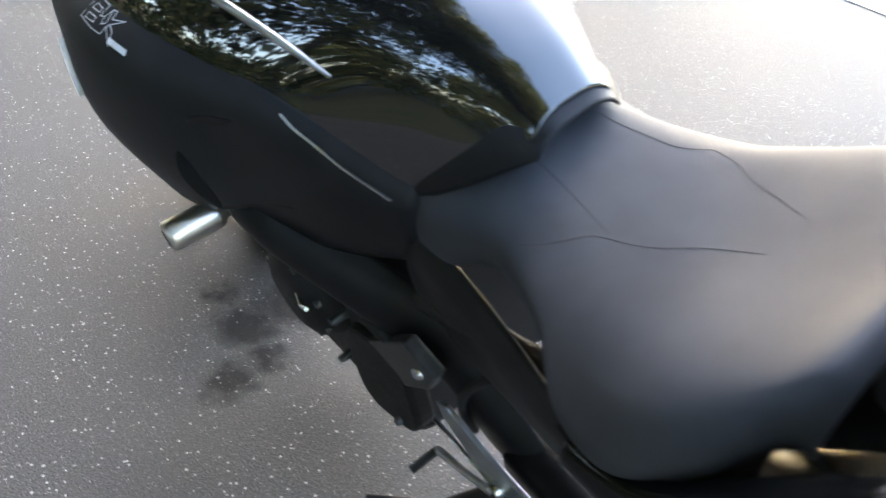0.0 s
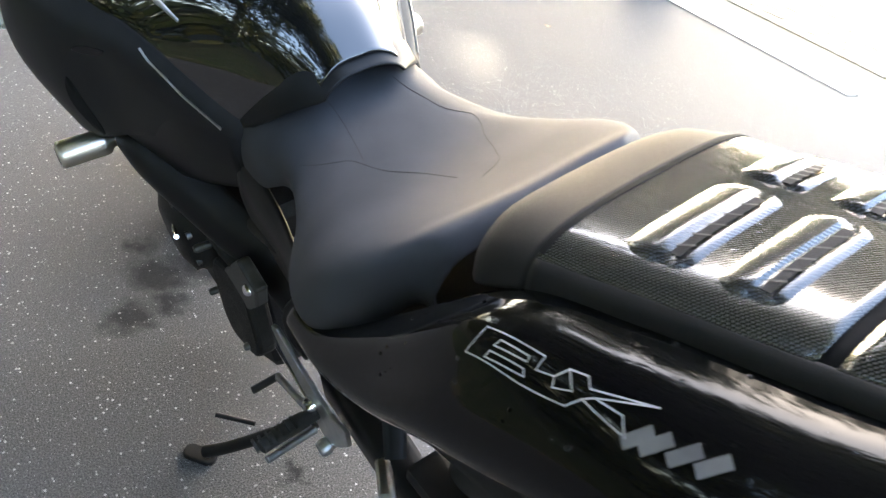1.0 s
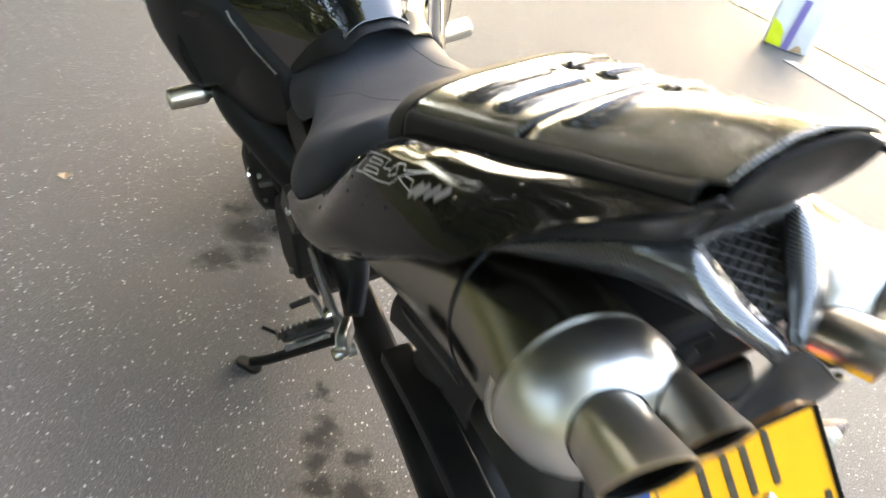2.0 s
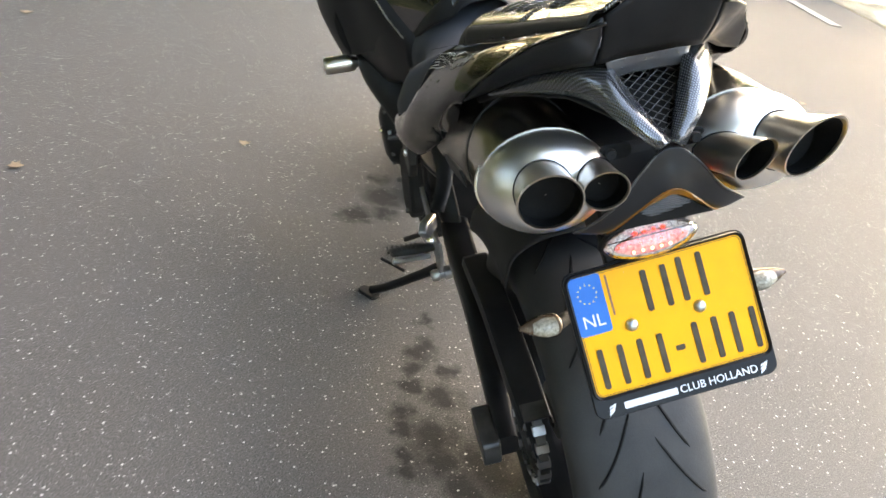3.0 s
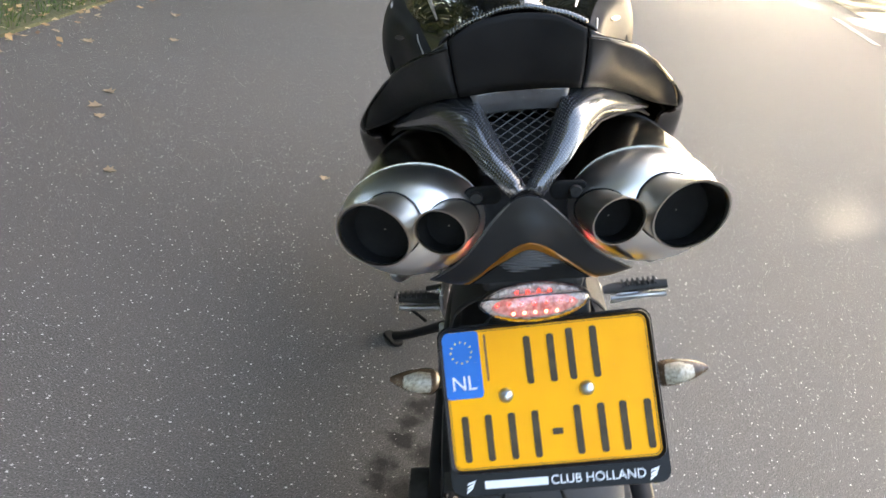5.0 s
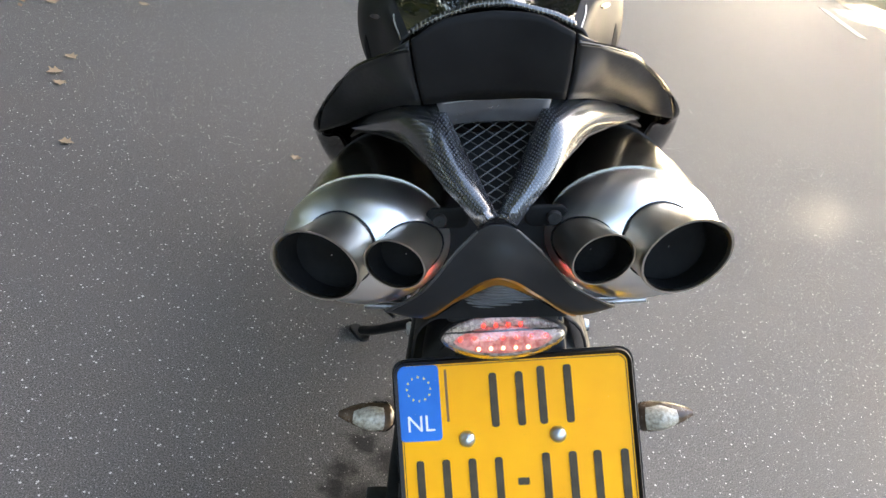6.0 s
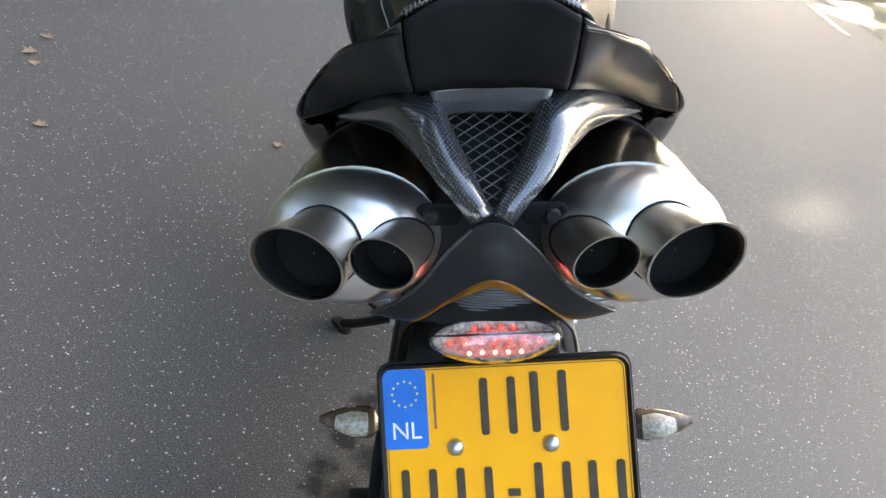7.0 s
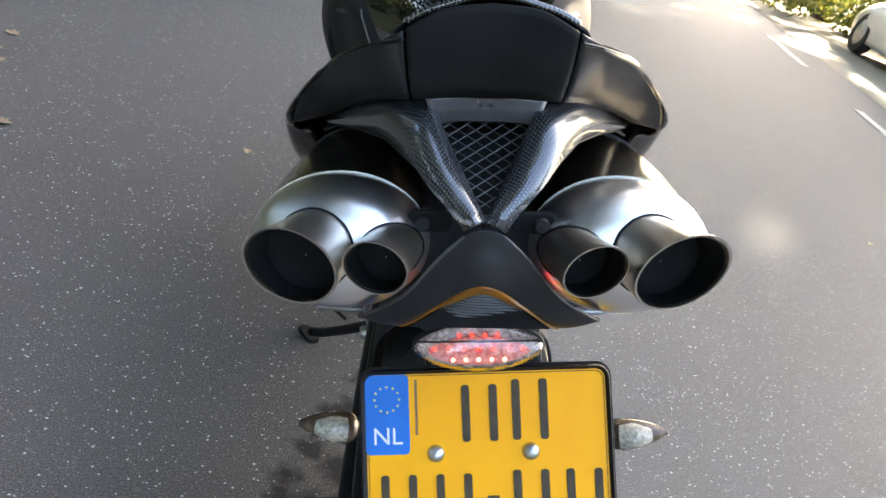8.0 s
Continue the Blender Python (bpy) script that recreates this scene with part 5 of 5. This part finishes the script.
def drops(name, skin, out, count, s0, s1, v0, v1, parent):
    bm = bmesh.new()
    for _ in range(count):
        p, nn = skin.at_normal(drop_rng.uniform(s0, s1), drop_rng.uniform(v0, v1))
        nn = Vector(nn) * out
        r = 0.0008 + 0.0014 * drop_rng.random() ** 2
        lathe([(r, 0.0012), (r * 0.92, 0.0012 + r * 0.35), (r * 0.6, 0.0012 + r * 0.62), (r * 0.05, 0.0012 + r * 0.72)], p, nn, 8, bm)
    ob = part(name, bm, DROP, parent, "scattered rain drops")
    ob["kind"] = "stuff"
    return ob


drops("rain_spatter", cowl_skin, 1 if cowl_skin.at_normal(0.5, 0.5)[1][2] > 0 else -1, 130, 0.02, 0.98, 0.08, 0.92, cowl)
for side in (-1, 1):
    fair = Skin(FAIRING, side)
    drops("rain_spatter", fair, 1 if fair.at_normal(0.5, 0.4)[1][0] * side > 0 else -1, 60, 0.3, 0.9, 0.02, 0.45, bike)


drops("rain_spatter", header_skin, 1 if header_skin.at_normal(0.5, 0.5)[1][1] < 0 else -1, 34, 0.05, 0.95, 0.05, 0.95, bike)
plate_drops = bmesh.new()
for _ in range(46):
    wide = drop_rng.random() < 0.6
    x, y = (drop_rng.uniform(-0.099, -0.066), drop_rng.uniform(0.004, 0.066)) if wide else (drop_rng.uniform(-0.06, 0.098), drop_rng.uniform(-0.065, 0.066))
    r = drop_rng.uniform(0.0007, 0.0016)
    lathe([(r, 0.0), (r * 0.92, r * 0.3), (r * 0.6, r * 0.5), (r * 0.05, r * 0.6)], plate_m @ Vector((x, y, 0.0024)), plate_m.to_3x3() @ Vector((0, 0, 1)), 8, plate_drops)
part("plate_drops", plate_drops, DROP, plate, "rain drops on the plate")["kind"] = "stuff"


# ---- road surface details ----
def scatter_mesh(name, quads, mat, label, category, kind="stuff"):
    vs, fs = [], []
    for q in quads:
        fs.append(tuple(range(len(vs), len(vs) + len(q))))
        vs.extend(q)
    me = bpy.data.meshes.new(name)
    me.from_pydata(vs, [], fs)
    me.materials.append(mat)
    return tagged(new(name, me), label, category, kind=kind)


rng = random.Random(7)
chips = []
for _ in range(16000):
    x, y = rng.uniform(-2.2, 2.6), rng.uniform(-0.9, 3.6)
    r = 0.0010 + 0.0026 * rng.random() ** 3
    a, n = rng.random() * 6.28, rng.choice((4, 5, 5, 6))
    h = rng.uniform(0.0012, 0.003)
    top = [(x + r * math.cos(a + 6.283 * k / n) * rng.uniform(0.7, 1.15), y + r * math.sin(a + 6.283 * k / n) * rng.uniform(0.5, 1.0), h + rng.uniform(0, 0.0006)) for k in range(n)]
    chips.append(top)
scatter_mesh("stone_chips", chips, CHIP, "pale stone chips pressed into the asphalt", "aggregate")

def fallen_leaf(x, y, size, turn, curl, label):
    bm = bmesh.new()
    lobes = [(0, -1.0), (0.35, -0.6), (0.9, -0.45), (0.55, -0.05), (0.95, 0.35), (0.42, 0.35), (0.0, 1.0), (-0.42, 0.35), (-0.95, 0.35), (-0.55, -0.05), (-0.9, -0.45), (-0.35, -0.6)]
    m = pose(x, y, 0.004, 0, 0, turn)
    c = bm.verts.new(m @ Vector((0, 0, 0.002)))
    ring = [bm.verts.new(m @ Vector((a * size, b * size, curl * size * (abs(a) + 0.4 * abs(b))))) for a, b in lobes]
    for k in range(12):
        bm.faces.new((c, ring[k], ring[(k + 1) % 12]))
    part_ob = part("fallen_leaf", bm, FALLEN, None, smooth=False, thick=0.0008)
    return tagged(part_ob, label, "leaf", "fallen leaves on the road")


for i, (x, y, s) in enumerate(((-1.62, 2.72, 0.026), (-1.59, 1.95, 0.026), (-1.57, 1.79, 0.028), (-1.52, 1.72, 0.022), (-1.32, 1.34, 0.022), (-0.69, 1.61, 0.020), (-1.9, 2.45, 0.03), (2.3, 2.7, 0.02), (-1.75, 3.1, 0.03), (1.33, 0.37, 0.012))):
    fallen_leaf(x, y, s, 70 * i, 0.25 + 0.1 * (i % 3), "dry tan fallen leaf lying on the asphalt")

# dashed edge line
for y0, y1 in [(2.03 + 3.22 * k, 3.6 + 3.22 * k) for k in range(-4, 9)]:
    tagged(part("line_dash", block((0.11, y1 - y0, 0.006), STREET @ pose(3.58, (y0 + y1) / 2, 0.003)), ROADPAINT, None, smooth=False), "worn white dash of the road edge line", "road marking", "dashes of the edge line", kind="structure")

# pavement bricks
bpm = bmesh.new()
block((0.198, 0.098, 0.03), None, bpm)
brick_me = bpy.data.meshes.new("brick")
bpm.to_mesh(brick_me)
bpm.free()
brick_me.materials.append(PAVER)
for i in range(10):
    for j in range(30):
        ob = new("brick", brick_me)
        ob.parent = pavement
        ob.matrix_world = STREET @ pose(4.38 + 0.205 * i, 2.0 + 0.105 * j + (0.05 if i % 2 else 0), -0.0125 + 0.003 * rng.random(), rng.uniform(-1, 1), rng.uniform(-1, 1), rng.uniform(-1.5, 1.5))
rest = []
for i in range(20):
    for j in range(150):
        if i < 10 and j < 30:
            continue
        x, y, z = 4.38 + 0.205 * i, 2.0 + 0.105 * j + (0.05 if i % 2 else 0), 0.001 + 0.003 * rng.random()
        rest.append([STREET @ Vector((x + a, y + b, z)) for a, b in ((-0.098, -0.048), (0.098, -0.048), (0.098, 0.048), (-0.098, 0.048))])
scatter_mesh("paving_bricks", rest, PAVER, "sandy brown paving bricks", "paving")

# shopping bag on the pavement edge
bag = thing("shopping_bag", "white, yellow and purple shopping bag standing on the road edge", "bag", pose(4.22, 3.52, 0.0, 0, 0, -48))
bag_rows = [(0.0, 0.15, 0.08), (0.02, 0.165, 0.09), (0.2, 0.17, 0.085), (0.32, 0.165, 0.06), (0.40, 0.155, 0.03)]
bm = bmesh.new()
rings = [[bm.verts.new((x + 0.008 * noise.noise((x * 20, y * 20, z * 9)), y + 0.01 * noise.noise((x * 9, z * 12, 3)), z)) for x, y in rounded(2 * w, 2 * d, d * 0.35, 5)] for z, w, d in bag_rows]
for p, q in zip(rings, rings[1:]):
    for k in range(len(p)):
        bm.faces.new((p[k], p[(k + 1) % len(p)], q[(k + 1) % len(p)], q[k]))
bm.faces.new(rings[0])
part("bag_body", bm, BAG_WHITE, bag)
part("purple_stripe", slab([(-0.035, 0.002), (0.015, 0.002), (0.045, 0.37), (-0.005, 0.37)], 0.006, basis((0, -0.0965, 0), (1, 0, 0), (0, 0.06, 1))), BAG_PURPLE, bag, "purple stripe", smooth=False)
part("yellow_field", slab([(-0.155, 0.02), (-0.04, 0.01), (-0.06, 0.12), (-0.10, 0.17), (-0.16, 0.20)], 0.004, basis((0, -0.0965, 0), (1, 0, 0), (0, 0.06, 1))), BAG_YELLOW, bag, "yellow field", smooth=False)
part("tan_field", slab([(0.03, 0.005), (0.12, 0.01), (0.10, 0.05), (0.07, 0.06)], 0.004, basis((0, -0.0965, 0), (1, 0, 0), (0, 0.06, 1))), BAG_TAN, bag, "tan field", smooth=False)
for y in (-0.03, 0.03):
    part("bag_handle", tube([(-0.06, y, 0.39), (-0.05, y, 0.49), (0.05, y, 0.49), (0.06, y, 0.39)], 0.006, 8, 16), BAG_WHITE, bag)

# ---- parked car ----
car = thing("parked_car", "white parked car beside the pavement", "car", STREET @ pose(6.55, 10.9, 0.0))
body = Skin(mirrored([
    (-2.1, [(0, 0.78), (0.5, 0.78), (0.75, 0.74), (0.80, 0.55), (0.76, 0.28)]),
    (-1.9, [(0, 0.95), (0.5, 0.94), (0.80, 0.88), (0.86, 0.60), (0.82, 0.22)]),
    (-1.0, [(0, 0.98), (0.5, 0.97), (0.83, 0.90), (0.88, 0.60), (0.84, 0.20)]),
    (0.6, [(0, 0.96), (0.5, 0.95), (0.82, 0.88), (0.88, 0.58), (0.84, 0.20)]),
    (1.5, [(0, 0.86), (0.5, 0.84), (0.78, 0.78), (0.86, 0.55), (0.82, 0.22)]),
    (2.0, [(0, 0.66), (0.5, 0.64), (0.70, 0.60), (0.76, 0.48), (0.72, 0.25)]),
])).bm(40, 30)
part("body", body, WHITE_CAR, car, thick=0.01)
part("cabin", Skin(mirrored([(-1.8, [(0, 0.95), (0.5, 0.95), (0.74, 0.90)]), (-1.4, [(0, 1.36), (0.45, 1.34), (0.70, 0.95)]), (-0.3, [(0, 1.46), (0.5, 1.43), (0.74, 0.96)]), (0.4, [(0, 1.40), (0.48, 1.36), (0.74, 0.95)]), (1.15, [(0, 0.92), (0.5, 0.91), (0.72, 0.86)])])).bm(30, 24), WINDOW, car, "dark glazed cabin", thick=0.01)
part("roof", Skin(mirrored([(-1.35, [(0, 1.385), (0.3, 1.38), (0.46, 1.35)]), (-0.3, [(0, 1.475), (0.33, 1.465), (0.52, 1.435)]), (0.35, [(0, 1.42), (0.3, 1.41), (0.48, 1.375)])])).bm(16, 16), WHITE_CAR, car, thick=0.012)
part("floor_pan", block((1.5, 3.7, 0.10), pose(0, 0, 0.24)), SOOT_SHADE_BLACK, car, smooth=False)
for sx in (-1, 1):
    for y in (-1.3, 1.32):
        w = part("wheel", lathe([(0.30, -0.09), (0.315, -0.06), (0.32, 0), (0.315, 0.06), (0.30, 0.09), (0.2, 0.095), (0.2, -0.095), (0.30, -0.09)], (0.78 * sx, y, 0.32), (1, 0, 0), 32), RUBBER, car)
        part("hubcap", lathe([(0.001, 0.03), (0.1, 0.028), (0.19, 0.01), (0.2, 0)], (0.86 * sx, y, 0.32), (sx, 0, 0), 20), ALLOY, w)
    part("headlight", tube([(0.5 * sx, 1.96, 0.60), (0.70 * sx, 1.86, 0.63)], 0.06, 10, flat=0.6), LENS, car)
    part("mirror", tube([(0.80 * sx, 0.75, 0.92), (0.98 * sx, 0.74, 0.98)], (0.05, 0.08), 10, flat=0.7), WHITE_CAR, car)


# ---- plants ----
def leaf_cloud(centre, radii, count, size, rs, squash=0.5):
    out = []
    c = Vector(centre)
    for _ in range(count):
        d = Vector((rs.gauss(0, 1), rs.gauss(0, 1), rs.gauss(0, 1))).normalized() * rs.random() ** squash
        p = c + Vector((d.x * radii[0], d.y * radii[1], d.z * radii[2]))
        a = Vector((rs.gauss(0, 1), rs.gauss(0, 1), rs.gauss(0, 1))).normalized()
        b = a.cross(Vector((rs.gauss(0, 1), rs.gauss(0, 1), rs.gauss(0, 1)))).normalized()
        s = size * rs.uniform(0.6, 1.3)
        out.append([p - a * s, p + b * s * 0.55, p + a * s, p - b * s * 0.55])
    return out


def tree(x, y, height, spread, seed, label, clumps=70, leaves=230, size=0.19):
    rs = random.Random(seed)
    t = thing("tree", label, "tree", pose(x, y, 0, 0, 0, rs.uniform(0, 360)), "street trees")
    fork = height * 0.34
    trunk = tube([(0, 0, -0.05), (0.03, 0.02, 0.4), (0.05, -0.04, fork), (-0.05, 0.05, height * 0.6), (0.02, 0.0, height * 0.85)], (0.30, 0.21, 0.18, 0.10, 0.03), 12, 18)
    tips = []
    for k in range(9):
        a = 2 * math.pi * k / 9 + rs.uniform(-0.3, 0.3)
        h = fork * rs.uniform(0.85, 1.6)
        e = spread * rs.uniform(0.55, 0.95)
        tip = (e * math.cos(a), e * math.sin(a), h + height * rs.uniform(0.18, 0.42))
        tube([(0, 0, h), (tip[0] * 0.5, tip[1] * 0.5, h + (tip[2] - h) * 0.65), tip], (0.08, 0.05, 0.015), 7, 8, bm=trunk)
        tips.append(tip)
    part("trunk", trunk, BARK, t)
    quads = []
    for k in range(clumps):
        if k < 18:
            c = [q * rs.uniform(0.75, 1.1) for q in tips[k % 9]]
            c[2] = tips[k % 9][2] + rs.uniform(-0.8, 0.8)
        else:
            a, e = rs.uniform(0, 6.28), spread * math.sqrt(rs.random()) * 0.9
            c = (e * math.cos(a), e * math.sin(a), height * rs.uniform(0.45, 0.95))
        r = spread * rs.uniform(0.2, 0.36)
        quads += leaf_cloud(c, (r, r, r * 0.7), leaves, size, rs)
    vs, fs = [], []
    for q in quads:
        fs.append(tuple(range(len(vs), len(vs) + 4)))
        vs.extend(q)
    me = bpy.data.meshes.new("crown")
    me.from_pydata(vs, [], fs)
    me.materials.append(LEAF)
    crown = new("crown", me)
    crown.parent = t
    return t


# Trees out of view, placed to block the sun and darken reflections.
oak = tree(12.7, 11.4, 15.0, 6.2, 3, "unseen broad street tree in full leaf, placed to shade the road", clumps=100)
for x, y, turn, k in ((8.3, 15.4, 30, 1.0), (9.0, 14.9, 110, 0.66), (17.0, 17.0, 210, 1.05), (-7.4, 2.0, 140, 0.97), (-6.6, 11.0, 250, 1.0), (-6.0, 19.0, 15, 1.0), (9.6, 12.2, 75, 0.85), (-5.0, 7.2, 33, 0.9), (5.6, 24.0, 160, 1.0), (-1.5, 31.0, 200, 0.9), (-8.0, -6.0, 70, 1.0), (-9.8, -9.0, 20, 0.95), (-9.5, 12.0, 300, 0.9), (-12.0, 17.0, 260, 0.8), (18.0, -14.0, 310, 0.6)):
    copy_thing(oak, pose(x, y, 0, 0, 0, turn) @ Matrix.Scale(k, 4))
for k in range(16):
    a = 2 * math.pi * (k + 0.3 * math.sin(5 * k)) / 16
    if not 0.1 < a < 1.9:
        copy_thing(oak, pose(30 * math.sin(a) + 2, 30 * math.cos(a) + 3, 0, 0, 0, 47 * k) @ Matrix.Scale(0.7 + 0.1 * math.sin(3 * k), 4))


def open_gaps(spots):
    """Gaps in the crowns along the sun's way to spots (x, y, radius) on the ground."""
    bpy.context.view_layer.update()
    ray = np.array(to_sun)
    for ob in [o for o in scene.objects if o.name.startswith("crown")]:
        me = ob.data
        co = np.empty(len(me.vertices) * 3)
        me.vertices.foreach_get("co", co)
        co = co.reshape(-1, 4, 3)
        m = np.array(ob.matrix_world)
        mid = co.mean(1) @ m[:3, :3].T + m[:3, 3]
        keep = np.ones(len(mid), bool)
        for x, y, r in spots:
            rel = mid - np.array((x, y, 0.0))
            along = rel @ ray
            keep &= np.linalg.norm(rel - along[:, None] * ray, axis=1) > r
        if keep.all():
            continue
        kept = co[keep].reshape(-1, 3)
        thin = bpy.data.meshes.new("crown")
        thin.from_pydata(kept.tolist(), [], np.arange(len(kept)).reshape(-1, 4).tolist())
        thin.materials.append(LEAF)
        ob.data = thin


open_gaps([(1.5, 2.33, 0.19), (2.1, 7.6, 0.17), (2.8, 8.3, 0.18), (3.3, 9.5, 0.2), (3.8, 8.8, 0.18), (4.6, 10.4, 0.22), (5.4, 9.9, 0.4), (5.9, 8.6, 0.45), (5.5, 7.6, 0.3),
           (6.0, 11.2, 0.45), (6.2, 12.6, 0.45), (5.6, 6.6, 0.4), (5.3, 5.5, 0.25), (7.2, 13.4, 0.6), (8.2, 13.2, 0.6), (6.6, 13.3, 0.4), (7.6, 10.8, 0.9)])


rs = random.Random(5)
hedge = []
for k in range(60):
    hedge += leaf_cloud((rs.uniform(6.3, 11.0), rs.uniform(13.2, 15.2), rs.uniform(0.15, 0.9)), (0.4, 0.4, 0.35), 90, 0.07, rs)
scatter_mesh("hedge", hedge, leaf_mat("hedge_leaf", [(0.10, 0.14, 0.02), (0.2, 0.2, 0.03), (0.28, 0.26, 0.05)]), "yellow-green sunlit hedge along the pavement", "hedge")

grass = []
for _ in range(9000):
    x, y = -2.42 - 1.6 * rs.random() ** 1.3, rs.uniform(0.5, 6.0)
    p = STREET @ Vector((x, y, 0.012))
    a, h = rs.random() * 6.28, rs.uniform(0.02, 0.07)
    w = 0.003
    lean = Vector((rs.gauss(0, 0.4), rs.gauss(0, 0.4), 1)) * h
    grass.append([p + Vector((w * math.cos(a), w * math.sin(a), 0)), p - Vector((w * math.cos(a), w * math.sin(a), 0)), p + lean])
scatter_mesh("grass", grass, GRASS, "short green grass of the verge", "grass")
litter = []
for _ in range(1400):
    x, y = -2.36 - 0.9 * rs.random() ** 1.6 + 0.16 * rs.gauss(0, 0.5), rs.uniform(0.5, 6.0)
    p = STREET @ Vector((x, y, 0.0))
    p.z = 0.006 + (0.03 * rs.random() if x < -2.42 else 0.004)
    a, s = rs.random() * 6.28, rs.uniform(0.012, 0.026)
    u, v = Vector((math.cos(a), math.sin(a), rs.uniform(-0.3, 0.3))), Vector((-math.sin(a), math.cos(a), rs.uniform(-0.3, 0.3)))
    litter.append([p - u * s, p - u * s * 0.2 + v * s * 0.7, p + u * s, p - u * s * 0.1 - v * s * 0.6])
scatter_mesh("leaf_litter", litter, FALLEN, "brown fallen leaves along the road edge", "leaves")

# Unseen bushes, added to cut sky light and darken reflections on the left.
thicket = []
for k in range(330):
    y = rs.uniform(-14, 26)
    thicket += leaf_cloud((-4.4 - 1.8 * rs.random(), y, rs.uniform(0.2, 3.2)), (0.8, 0.9, 0.7), 70, 0.13, rs)
scatter_mesh("thicket", thicket, LEAF, "dense dark green thicket added out of view to darken the left side", "bushes")
# Unseen woods close the horizon; the sunward side stays open for bright reflections.
woods = []
for k in range(320):
    a = radians(rs.uniform(105, 372))
    r = rs.uniform(33, 38)
    woods += leaf_cloud((2 + r * math.sin(a), 3 + r * math.cos(a), rs.uniform(0.3, 4.5)), (2.6, 2.6, 1.6), 60, 0.42, rs)
scatter_mesh("far_woods", woods, LEAF, "far green woods added out of view, open towards the sun", "woods")
